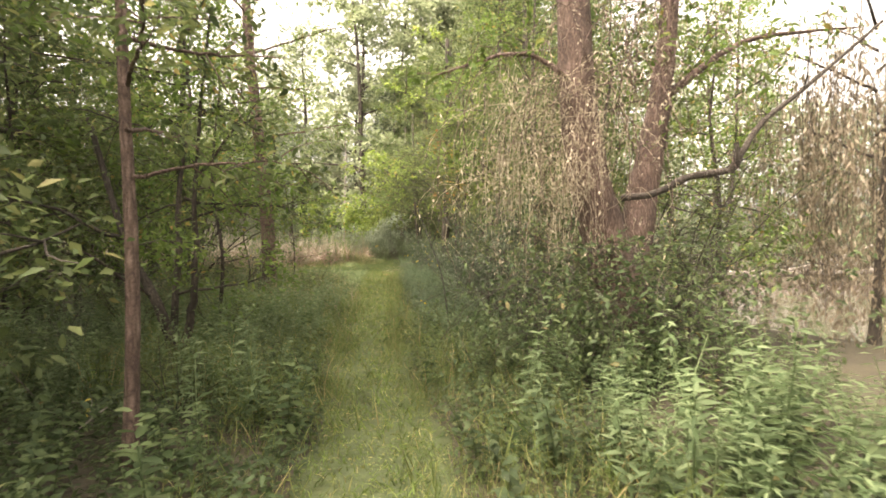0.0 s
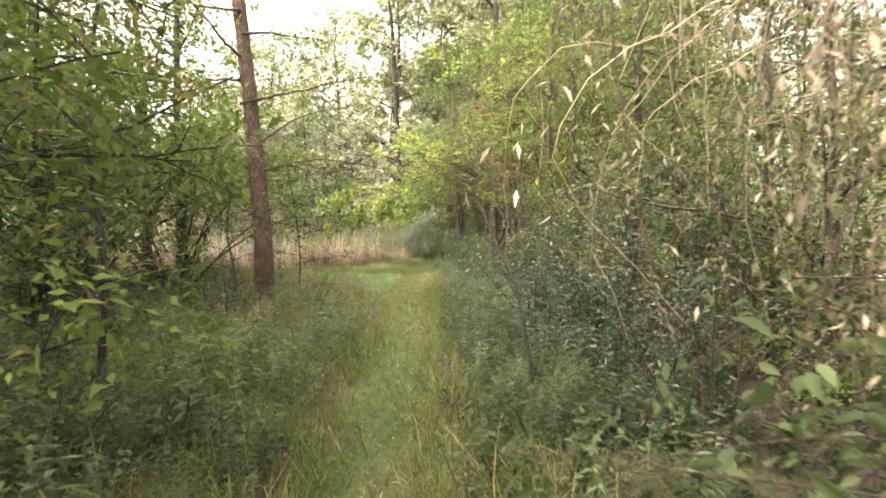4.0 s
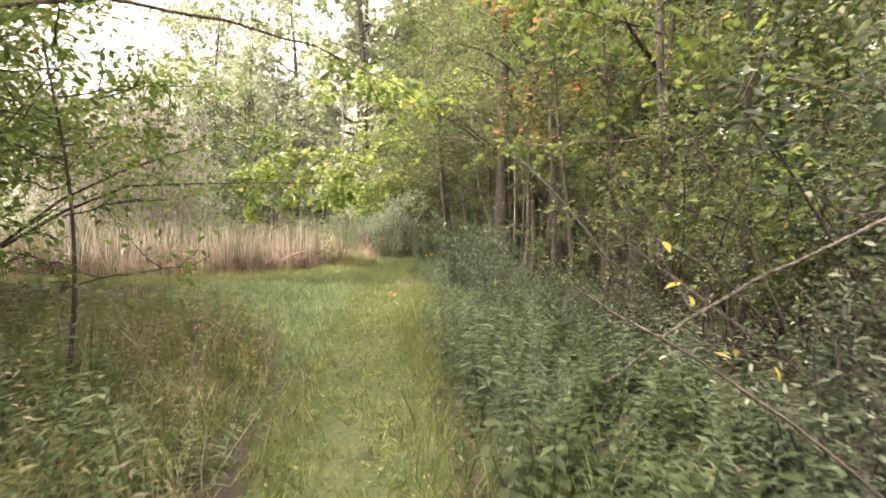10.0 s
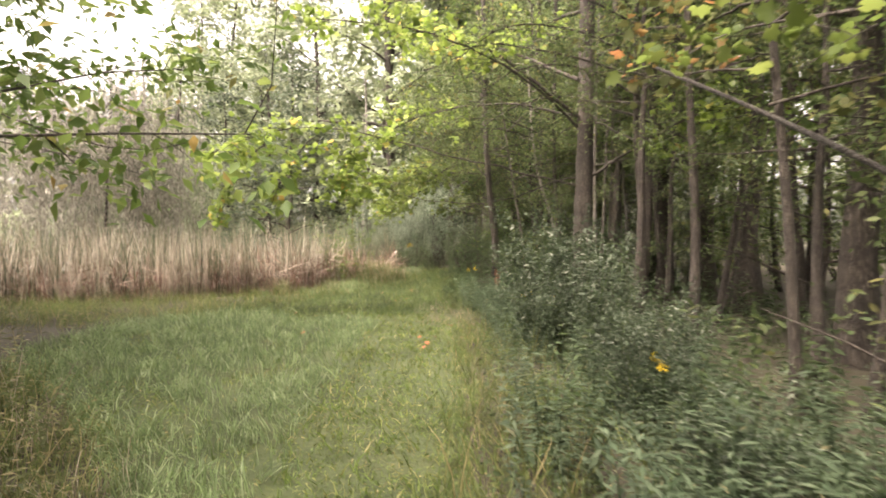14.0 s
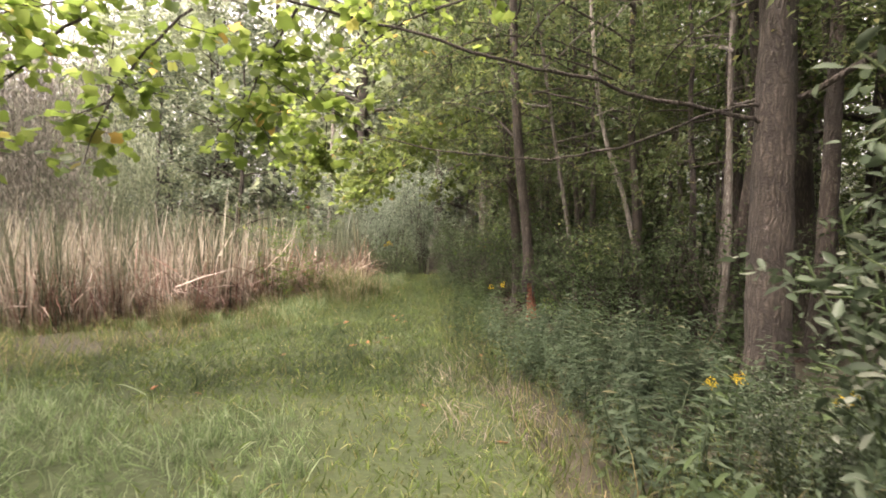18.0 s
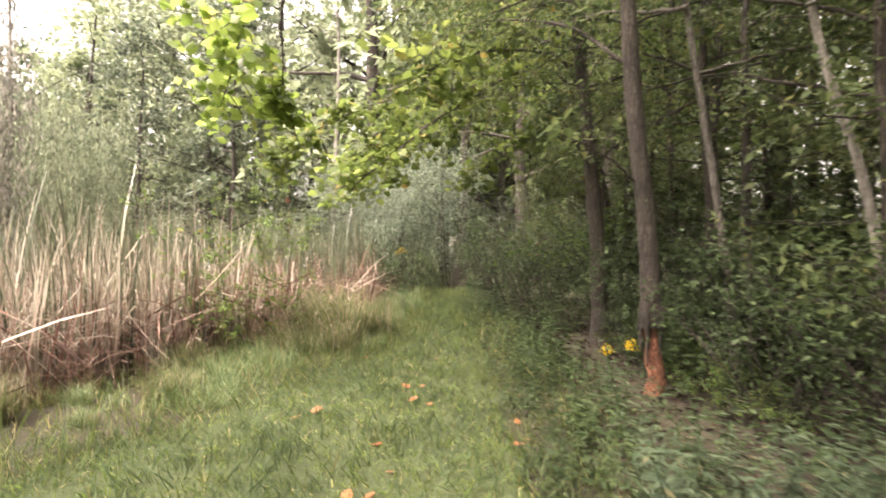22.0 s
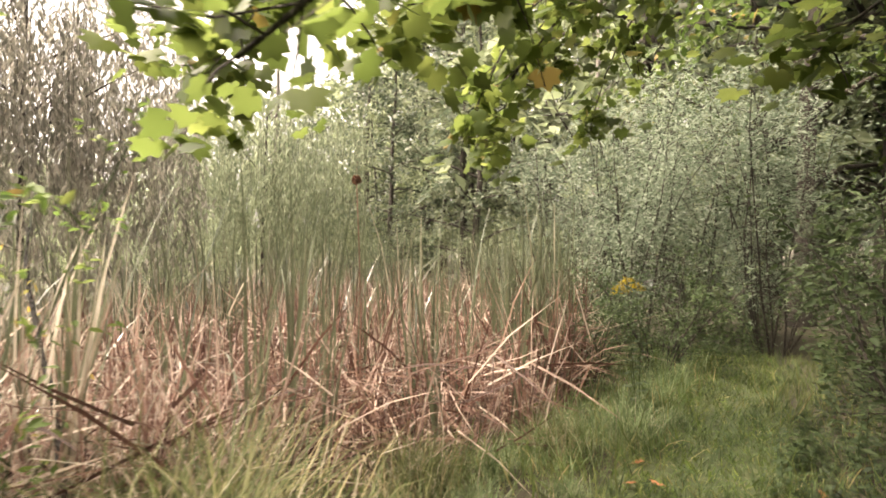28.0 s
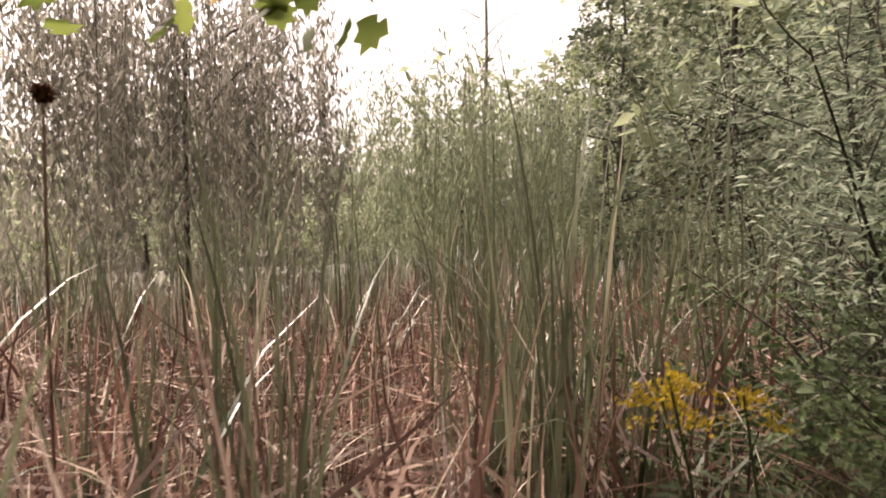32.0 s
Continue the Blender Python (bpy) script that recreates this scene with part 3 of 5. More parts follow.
thickets = [
    # the haze-greyed leaf colour also stands in for light behind the trunks
    shrub("thicket", "tall dense thicket of greyish green leaves, lightened as background", 36, 4.6, 2.2, 11, 17, 18, 0.125, LEAF, HAZEGREY, twig=0.9, loose=0.12, start=0.1, group="thickets round the clearing", r=0.025),
    shrub("thicket", "broad bright green thicket", 37, 3.8, 2.2, 11, 17, 18, 0.125, LEAF, FRESH, twig=0.9, loose=0.12, start=0.1, group="thickets round the clearing", r=0.025),
    shrub("thicket", "greyish green thicket with thin arching stems", 38, 4.2, 2.4, 11, 17, 18, 0.125, LEAF, SILVER, twig=0.9, loose=0.12, start=0.1, group="thickets round the clearing", r=0.025),
]

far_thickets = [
    shrub("far_thicket", "large rounded thicket of green foliage greyed for haze", 46, 5.4, 3.0, 8, 18, 15, 0.21, LEAF, HAZEGREY, twig=1.3, loose=0.2, start=0.05, group="far thickets", r=0.03),
    shrub("far_thicket", "large green thicket paled for haze", 47, 4.8, 3.0, 8, 18, 15, 0.21, LEAF, HAZEPALE, twig=1.3, loose=0.2, start=0.05, group="far thickets", r=0.03),
    shrub("far_thicket", "large greyish green thicket paled for haze", 48, 5.0, 3.0, 8, 18, 15, 0.21, LEAF, HAZEPALE, twig=1.3, loose=0.2, start=0.05, group="far thickets", r=0.03),
]

# shrubs along the first half of the trail, on the pond side
belt(bushes, scatter_spots(1, 26, (0.0, 4.5, 7.2, 18.0, lambda x, y: mid(y) + 2.95 < x < mid(y) + 4.9 and (y < 13.0 or x > mid(y) + 3.4)), 0.75), 1, 0.85, 1.1)
belt(low, scatter_spots(2, 9, (0.5, 8, 8.5, 22, lambda x, y: mid(y) + 3.6 < x < mid(y) + 8 and not (x > 4.6 and y < 20)), 1.6), 2)
belt(thickets, scatter_spots(22, 3, (2.2, 7, 9.5, 21, lambda x, y: mid(y) + 4.6 < x < mid(y) + 6.4), 1.8), 22, 0.7, 0.95)
# on the other side they are set back from the trail
belt(bushes, scatter_spots(3, 12, (-9, -2, 0, 10, lambda x, y: mid(y) - 7 < x < mid(y) - 3.4 and not (y > 5 and x > mid(y) - 5)), 1.0), 3, 0.7, 0.95)
belt(low, scatter_spots(4, 10, (-9, -3, 4, 13, lambda x, y: mid(y) - 8 < x < mid(y) - 4.4 and not (y > 6.5 and x > -6.2)), 1.4), 4)
belt(thickets, scatter_spots(23, 7, (-13, -5.5, 1, 15, lambda x, y: x < mid(y) - 6.5), 2.0), 23, 0.8, 1.15)
belt(bushes, scatter_spots(33, 11, (-5, -1.5, 4.2, 12.5, lambda x, y: mid(y) - 3.6 < x < mid(y) - 1.55), 0.85), 33, 0.4, 0.62)
# wood beside the meadow
belt(poles, scatter_spots(55, 24, (-0.2, 7, 15.5, 36, lambda x, y: x > right_edge(y) + 2.2 and abs(x + 0.1) + abs(y - 25.5) > 1.6), 0.9), 55)
belt(low, scatter_spots(5, 12, (-2, 9, 22, 44, lambda x, y: x > right_edge(y) + 2.6), 1.4), 5)
belt(bushes, scatter_spots(6, 10, (-4, 4, 34, 44, lambda x, y: x > right_edge(y) + 1.3 and (y > 35.5 or x > -1.6)), 1.0), 6)
belt(thickets, scatter_spots(24, 8, (-4, 12, 20, 44, lambda x, y: x > right_edge(y) + 4.4 or (y > 41.5 and x > -4)), 1.9), 24, 0.8, 1.1)
belt(tall, scatter_spots(7, 9, (-2, 20, 15, 46, lambda x, y: x > right_edge(y) + 4.2 and not (5 < x < 22 and y < 29)), 2.4), 7)
belt(high, [(2.1, 13.2), (2.9, 10.4), (1.7, 16.6), (1.7, 21.4), (3.6, 17.8), (3.3, 14.4), (0.5, 23.6), (0.7, 28.3), (-0.1, 31.4), (-0.4, 34.0), (1.6, 25.6), (1.6, 33.2)], 71, 0.62, 0.8)
belt(tall, [(2.6, 22.2), (3.4, 26.4), (2.8, 29.4), (4.4, 31.6), (2.4, 34.4), (0.4, 38.2), (5.6, 28.2), (-1.6, 40.6), (-3.4, 42.6)], 72, 0.9, 1.1)
# tall trees set back on the other side
belt(tall, scatter_spots(8, 9, (-14, -5.5, 0, 15, lambda x, y: x < mid(y) - 5.8), 2.3), 8)
belt(tall, [(-11.6, 21.6), (-10.8, 13.4), (-13.4, 19.4), (-10.0, 20.9)], 73, 0.85, 1.05)
belt(low, [(-3.3, 2.5), (-4.3, 4.2), (-3.3, 6.7), (-3.9, 1.0), (-5.2, 2.4)], 74, 0.7, 0.9)
belt(grove, scatter_spots(28, 7, (-32, -14, -8, 22, lambda x, y: True), 3.4), 28, 0.85, 1.1)
# trees added so that their crowns keep skylight off the wood floor
belt(low, [(-0.1, 33.7), (1.0, 32.4)], 75, 0.75, 0.95)
belt(high, [(0.0, 30.7), (0.4, 32.5), (-0.5, 33.7), (1.2, 30.4)], 76, 0.62, 0.72)
# far side of the marsh
belt(far_thickets, scatter_spots(25, 30, (-36, 4, 40, 52, lambda x, y: y > 42.5 + 0.06 * x and (x > -7 or y > 44)), 2.4), 25, 0.6, 1.1)
belt(grove, scatter_spots(91, 18, (-9, 6, 45, 57, lambda x, y: True), 2.3), 91, 1.1, 1.5)
belt(grove, scatter_spots(93, 9, (-36, -12, 47, 66, lambda x, y: y > 34.5 + 0.92 * (-3.4 - x)), 3.0), 93, 0.8, 1.05)
belt(grove, scatter_spots(92, 7, (-26, -9, 50, 60, lambda x, y: True), 2.6), 92, 0.7, 0.95)
belt(grove, scatter_spots(9, 26, (-44, 14, 43, 68, lambda x, y: y > 45 + 0.1 * x and (x > -7 or y > 54)), 3.2), 9, 0.9, 1.25)
belt(far_thickets, scatter_spots(26, 14, (-34, -17, 19, 42, lambda x, y: True), 2.8), 26)
belt(grove, scatter_spots(11, 7, (-46, -28, 16, 48, lambda x, y: True), 3.6), 11, 0.5, 0.75)
# behind the start and across the pond
belt(grove, scatter_spots(12, 4, (-14, 22, -24, -9, lambda x, y: True), 4.0), 12)
belt(far_thickets, scatter_spots(27, 16, (6, 34, -6, 42, lambda x, y: (23 < x < 28) or (y > 29 and x > 8) or (y < 0 and x > 7)), 2.6), 27, 0.8, 1.1)
belt(grove, scatter_spots(13, 12, (10, 42, -4, 56, lambda x, y: x > 26 or (y > 31 and x > 11)), 3.4), 13)


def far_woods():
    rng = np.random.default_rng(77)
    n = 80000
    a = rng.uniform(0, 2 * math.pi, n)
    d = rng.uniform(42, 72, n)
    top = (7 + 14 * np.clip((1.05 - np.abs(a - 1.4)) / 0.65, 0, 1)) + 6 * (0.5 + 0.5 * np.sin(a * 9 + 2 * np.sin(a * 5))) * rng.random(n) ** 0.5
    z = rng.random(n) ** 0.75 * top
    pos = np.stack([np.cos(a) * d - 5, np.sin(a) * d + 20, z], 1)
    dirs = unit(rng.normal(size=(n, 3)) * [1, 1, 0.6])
    # distant haze is put into the leaf colour here
    stuff("far_woods", spread(LEAF, pos, frames(dirs, np.array([0, 0, 1.0]), rng, 0.9), rng.uniform(0.6, 1.1, n)), HAZEPALE, "distant woodland foliage all around the marsh, paled for haze", "woods")


far_woods()


# ---- herbs and grass ----
WEED = leaf_material("weed_leaf", [(0.0, (0.065, 0.088, 0.032)), (0.5, (0.12, 0.14, 0.055)), (0.85, (0.21, 0.21, 0.095)), (1.0, (0.36, 0.3, 0.17))], patch=1.4)
FRESHERB = leaf_material("lush_herb_leaf", [(0.0, (0.065, 0.105, 0.045)), (0.5, (0.11, 0.16, 0.075)), (1.0, (0.2, 0.26, 0.14))], patch=0.7)

def herb_plant(seed, leaves=18, leaf=0.16, tall_leaf=0.6, shape=SLIM):
    """A leafy stalk one unit tall: arrays of triangles."""
    rng = np.random.default_rng(seed)
    st = wander(rng, (0, 0, 0), (0.08, 0.05, 1), 1.0, 5, 0.06)
    sv, sf = tube(st[::2], np.linspace(0.009, 0.004, 3), 3)
    sf = np.concatenate([sf[:, [0, 1, 2]], sf[:, [0, 2, 3]]])
    t = np.linspace(0.15, 1.0, leaves) * 4.99
    i = t.astype(int)
    pos = st[i] + (st[i + 1] - st[i]) * (t - i)[:, None]
    a = np.arange(leaves) * 2.2 + rng.normal(0, 0.4, leaves)
    d = unit(np.stack([np.cos(a), np.sin(a), tall_leaf * rng.uniform(0.2, 1.0, leaves) - 0.25], 1))
    size = leaf * (1.15 - 0.6 * t / 5) * rng.uniform(0.8, 1.2, leaves)
    lv = spread(shape, pos, frames(d, np.array([0, 0, 1.0]), rng, 0.25), size)
    return stack([(sv, sf), lv])


def clumps(pos, seed):
    """0 to 1: how thick and tall plants grow at these spots."""
    x, y = pos[:, 0] + 3.7 * (seed % 11), pos[:, 1]
    return np.clip(0.5 + 0.4 * wave(x, y, 2.6) + 0.35 * wave(y, x, 5.3), 0, 1)


def herb_bed(name, seed, pos, low_h, high_h, mat, label, leaves=18, leaf=0.16, shape=SLIM, tilt=0.16):
    rng = np.random.default_rng(seed)
    parts_ = []
    clump = clumps(pos, seed)
    keep = rng.random(len(pos)) < 0.25 + 1.0 * clump
    pos, clump = pos[keep], clump[keep]
    kinds = 3
    for k in range(kinds):
        p, c = pos[k::kinds], clump[k::kinds]
        if len(p):
            size = rng.uniform(low_h, high_h, len(p)) * (0.55 + 0.75 * c)
            parts_.append(spread(herb_plant(seed + k, leaves, leaf, 0.6, shape), p, turns(rng, len(p), tilt), size))
    return stuff(name, stack(parts_), mat, label, "undergrowth")


def tuft(seed, blades, spread_r, bend, width, segs=3):
    rng = np.random.default_rng(seed)
    out = []
    for k in range(blades):
        v, f = blade(rng.uniform(0.3, 1.0) * bend, width, segs)
        a = rng.uniform(0, 2 * math.pi)
        c, s = math.cos(a), math.sin(a)
        v = v * rng.uniform(0.55, 1.0)
        v = v @ np.array([[c, s, 0], [-s, c, 0], [0, 0, 1]])
        out.append((v + [rng.normal(0, spread_r), rng.normal(0, spread_r), 0], f))
    return stack(out)


def grass_bed(name, seed, pos, low_h, high_h, mat, label, blades=9, spread_r=0.5, bend=1.1, width=0.05, segs=2, tilt=0.15):
    rng = np.random.default_rng(seed)
    parts_ = []
    for k in range(3):
        p = pos[k::3]
        parts_.append(spread(tuft(seed * 7 + k, blades, spread_r, bend, width, segs), p, turns(rng, len(p), tilt), rng.uniform(low_h, high_h, len(p))))
    return stuff(name, stack(parts_), mat, label, "grass")


def strip_field(seed, n, y0, y1, a, b, ok=None):
    """Spots between the lines x = a(y) and x = b(y)."""
    rng = np.random.default_rng(seed)
    ys = np.linspace(y0, y1, 400)
    w = np.cumsum(np.maximum(b(ys) - a(ys), 0))
    y = np.interp(rng.random(n) * w[-1], w, ys)
    x = a(y) + (b(y) - a(y)) * rng.random(n)
    if ok is not None:
        k = ok(x, y)
        x, y = x[k], y[k]
    return np.stack([x, y, height(x, y) - 0.01], 1)


long_patch = lambda x, y: (x < mid(y) - 0.55) & (y > 16.6) & (y < 25.0 + 0.5 * wave(x, y, 1.5)) & (x < mid(y) - 0.5 - 0.3 * wave(x, y, 2.0) - 0.3 * wave(y, x, 4.3)) & (wave(x, y, 3.1) + 0.6 * wave(y, x, 7.3) > -0.75)
patchy = lambda s, cut: (lambda x, y: wave(x + 0.37 * s, y, 2.3) + 0.5 * wave(x, y + s, 6.1) > cut)
grass_bed("mown_grass", 3, strip_field(3, 17000, -1, 39, left_edge, right_edge, lambda x, y: ~long_patch(x, y)), 0.05, 0.14, LAWN, "short mown yellow-green grass of the trail", 7, 0.55, 2.1, 0.09, 2, 0.55)
grass_bed("long_grass", 4, strip_field(4, 2600, 16, 26, left_edge, mid, long_patch), 0.14, 0.3, BLUEGRASS, "soft long bluish green grass patch", 12, 0.3, 1.9, 0.04, 3, 0.4)
grass_bed("edge_grass", 5, strip_field(5, 1900, -1, 21, lambda y: left_edge(y) - 0.7, lambda y: left_edge(y) + 0.2, patchy(1, -0.35)), 0.1, 0.38, MEADOW, "uncut arching grass along the trail edge", 8, 0.4, 2.0, 0.022, 3, 0.35)
grass_bed("edge_grass", 6, strip_field(6, 2700, -1, 39, lambda y: right_edge(y) - 0.2, lambda y: right_edge(y) + 0.7, patchy(2, -0.6)), 0.1, 0.36, MEADOW, "uncut arching grass along the wood edge", 8, 0.4, 2.0, 0.022, 3, 0.35)
grass_bed("bank_grass", 8, strip_field(18, 3600, 24, 38.5, lambda y: reed_front(y) - 0.3, lambda y: left_edge(y) + 0.3, patchy(3, -0.6)), 0.12, 0.38, MEADOW, "rough tussocky grass between the trail and the reeds", 9, 0.4, 2.0, 0.026, 3, 0.4)
grass_bed("bank_grass", 9, strip_field(19, 1000, 29.0, 38.5, lambda y: np.maximum(left_edge(y) - 1.2, reed_front(y)), lambda y: left_edge(y) + 0.1, patchy(4, -0.3)), 0.2, 0.42, BLUEGRASS, "soft bright tussocks on the marsh bank", 14, 0.14, 2.0, 0.022, 3, 0.35)
grass_bed("tawny_grass", 7, strip_field(7, 2100, 9.5, 20.8, lambda y: mid(y) - 5.5, lambda y: left_edge(y) - 0.3, patchy(5, -0.4)), 0.3, 0.65, MEADOW, "tall tawny seeding grass with dry blades", 13, 0.14, 2.0, 0.014, 3, 0.4)

grass_bed("lush_grass", 11, strip_field(64, 3000, 25.5, 38.5, lambda y: left_edge(y) - 0.2, lambda y: right_edge(y) + 0.3, patchy(7, -0.7)), 0.1, 0.24, HERB, "thick uneven green grass of the shaded trail", 11, 0.45, 2.2, 0.045, 3, 0.5)
grass_bed("weedy_edge", 12, strip_field(65, 1700, 2, 24, lambda y: right_edge(y) - 0.1, lambda y: right_edge(y) + 1.3, patchy(8, -0.2)), 0.2, 0.6, MEADOW, "tall tawny grass among the weeds of the wood edge", 9, 0.3, 1.7, 0.016, 3, 0.4)
grass_bed("tall_grass", 13, strip_field(68, 900, 4.5, 13, lambda y: mid(y) - 3.4, lambda y: left_edge(y) + 0.05, patchy(10, -0.3)), 0.25, 0.7, MEADOW, "tall yellowish green grass among the herbs", 14, 0.16, 1.9, 0.016, 3, 0.35)
grass_bed("dry_grass", 14, strip_field(69, 420, 11.5, 19.5, lambda y: mid(y) - 4.2, lambda y: left_edge(y) - 0.1, patchy(11, -0.2)), 0.25, 0.6, DRY, "pale dry arching grass beside the meadow", 10, 0.2, 2.3, 0.012, 3, 0.5)
grass_bed("dry_grass", 10, strip_field(21, 90, 24.4, 26.4, lambda y: mid(y) + 0.3, lambda y: mid(y) + 1.2), 0.12, 0.3, DRY, "dry tan thatch of dead grass stalks", 10, 0.5, 2.4, 0.018, 3, 0.7)
herb_bed("undergrowth", 101, strip_field(8, 1250, -1.5, 6.5, lambda y: mid(y) - 6, lambda y: mid(y) - 0.6), 0.12, 0.62, HERB, "knee-high leafy green undergrowth with mixed stalks", 22, 0.19, OVATE, 0.3)
herb_bed("undergrowth", 103, strip_field(71, 650, 6, 11.5, lambda y: mid(y) - 5, lambda y: mid(y) - 0.6), 0.2, 0.7, FRESHERB, "knee-high fresh green herbs with leafy stalks", 24, 0.17, OVATE, 0.3)
herb_bed("undergrowth", 105, strip_field(28, 900, 4, 15, lambda y: mid(y) - 4.5, lambda y: mid(y) - 0.8), 0.4, 0.85, FRESHERB, "waist-high narrow-leaved green stalks", 26, 0.17, SLIM, 0.3)
herb_bed("undergrowth", 107, strip_field(30, 1150, 10.5, 21, lambda y: mid(y) - 5.5, lambda y: left_edge(y) - 0.25), 0.3, 0.75, WEED, "tangled weeds and grass beside the meadow", 24, 0.15, SLIM, 0.35)
herb_bed("weed_stalks", 109, strip_field(31, 420, 10, 21, lambda y: mid(y) - 5, lambda y: left_edge(y) - 0.2), 0.4, 0.8, DRY, "dry tan weed stalks among the grass", 12, 0.1, SLIM, 0.4)
herb_bed("undergrowth", 111, strip_field(9, 1500, -1.5, 17, lambda y: mid(y) + 0.6, lambda y: mid(y) + 3.2), 0.2, 0.6, HERB, "dense leafy undergrowth at the foot of the shrubs", 20, 0.22, LEAF, 0.3)
herb_bed("undergrowth", 115, strip_field(29, 620, -1, 6.2, lambda y: mid(y) + 1.0, lambda y: mid(y) + 4.5), 0.45, 0.95, FRESHERB, "tall lush leafy stalks by the pond", 30, 0.17, SLIM, 0.25)
herb_bed("undergrowth", 121, strip_field(10, 2500, 8, 27.5, lambda y: right_edge(y) + 0.25, lambda y: right_edge(y) + 2.2), 0.28, 0.75, BLUEHERB, "grey-green leafy stalks along the wood edge", 34, 0.17, SLIM, 0.25)
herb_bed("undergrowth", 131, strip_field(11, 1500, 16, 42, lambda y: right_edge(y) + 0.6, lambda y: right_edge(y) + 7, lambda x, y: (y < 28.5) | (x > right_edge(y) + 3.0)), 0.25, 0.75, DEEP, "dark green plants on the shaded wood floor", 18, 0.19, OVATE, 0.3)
herb_bed("undergrowth", 151, strip_field(15, 620, 16.5, 26.5, lambda y: left_edge(y) - 6.5, lambda y: left_edge(y) - 0.2, lambda x, y: x > reed_front(y) - 1), 0.25, 0.7, WEED, "rough weeds and grass along the back of the meadow", 20, 0.16, SLIM, 0.35)
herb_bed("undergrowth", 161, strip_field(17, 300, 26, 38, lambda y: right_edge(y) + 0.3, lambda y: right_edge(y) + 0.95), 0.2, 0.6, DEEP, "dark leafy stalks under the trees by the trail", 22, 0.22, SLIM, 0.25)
herb_bed("undergrowth", 171, strip_field(20, 420, 35.8, 42, lambda y: reed_front(y) + 0.2, lambda y: left_edge(y) + 0.8, lambda x, y: (x < left_edge(y) - 0.3) | (y > 37.5)), 0.25, 0.75, HERB, "rank green herbs under the willow shrubs", 20, 0.18, SLIM, 0.3)
herb_bed("undergrowth", 155, strip_field(16, 420, 27, 35.5, lambda y: right_edge(y) - 0.1, lambda y: right_edge(y) + 0.7), 0.12, 0.38, DEEP, "low dark green herbs at the trail side", 16, 0.22, LEAF, 0.3)
herb_bed("undergrowth", 141, strip_field(12, 700, -1, 21, lambda y: mid(y) - 9.5, lambda y: mid(y) - 5), 0.4, 0.9, HERB, "tall leafy undergrowth below the shrubs", 18, 0.24, LEAF, 0.25)


def leaf_carpet(name, seed, pos, low_z, high_z, size, shape, mat, label, tilt=0.45):
    """Low creeping leaves that lie close over the ground, thick and thin in patches."""
    rng = np.random.default_rng(seed)
    c = clumps(pos, seed)
    keep = rng.random(len(pos)) < 0.3 + c
    pos, c = pos[keep], c[keep]
    n = len(pos)
    pos = pos + np.stack([np.zeros(n), np.zeros(n), low_z + (high_z - low_z) * rng.random(n) * (0.3 + 0.9 * c)], 1)
    d = unit(rng.normal(size=(n, 3)) * [1, 1, 0.35])
    return stuff(name, spread(shape, pos, frames(d, np.array([0, 0, 1.0]), rng, tilt), size * rng.uniform(0.6, 1.3, n)), mat, label, "undergrowth")


leaf_carpet("ground_ivy", 601, strip_field(61, 18000, 0.2, 6, lambda y: mid(y) - 4.2, lambda y: left_edge(y) - 0.02), 0.03, 0.26, 0.062, OVATE, DEEP, "low dark green creeping leaves on the wood floor")
leaf_carpet("ground_ivy", 603, strip_field(62, 9000, 0.2, 13, lambda y: right_edge(y) + 0.02, lambda y: right_edge(y) + 1.6), 0.03, 0.26, 0.055, OVATE, HERB, "low green creeping leaves beside the trail")
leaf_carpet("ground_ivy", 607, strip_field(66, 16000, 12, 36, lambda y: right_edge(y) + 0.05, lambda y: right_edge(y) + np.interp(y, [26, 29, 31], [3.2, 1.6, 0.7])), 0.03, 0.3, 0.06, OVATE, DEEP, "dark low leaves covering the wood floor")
leaf_carpet("ground_ivy", 609, strip_field(70, 9000, 5.5, 12, lambda y: mid(y) - 3.8, lambda y: left_edge(y) - 0.02), 0.03, 0.26, 0.055, OVATE, FRESHERB, "low fresh green creeping leaves beside the trail")
leaf_carpet("trail_clover", 605, strip_field(63, 14000, 0.6, 21, lambda y: left_edge(y) - 0.1, lambda y: right_edge(y) + 0.15), 0.02, 0.09, 0.03, OVATE, MEADOW, "small flat weed leaves in the mown trail")


# ---- reeds ----
def reed_plant(seed, n=9, green=True):
    rng = np.random.default_rng(seed)
    out = []
    for k in range(n):
        v, f = blade(rng.uniform(0.05, 0.5) if rng.random() < 0.8 else rng.uniform(1.0, 2.4), 0.0125, 4)
        a = rng.uniform(0, 2 * math.pi)
        c, s = math.cos(a), math.sin(a)
        v = v * [1, 1, 1] * rng.uniform(0.6, 1.0)
        v = v @ np.array([[c, s, 0], [-s, c, 0], [0, 0, 1]])
        out.append((v + [rng.normal(0, 0.03), rng.normal(0, 0.03), 0], f))
    return stack(out)


def reed_field(name, seed, pos, low_h, high_h, mat, label, n=9, tilt=0.05):
    rng = np.random.default_rng(seed)
    ps = []
    for k in range(4):
        p = pos[k::4]
        ps.append(spread(reed_plant(seed * 3 + k, n), p, turns(rng, len(p), tilt), rng.uniform(low_h, high_h, len(p))))
    return stuff(name, stack(ps), mat, label, "reeds")


stand = lambda y: reed_front(y) - 8.5
reed_field("cattails", 41, strip_field(41, 1500, 26, 43, stand, reed_front, lambda x, y: patchy(6, -0.45)(x, y) & ((y < 31) | patchy(9, 0.3)(x, y))), 1.85, 2.6, REED, "stand of tall green cattail leaves", 7)
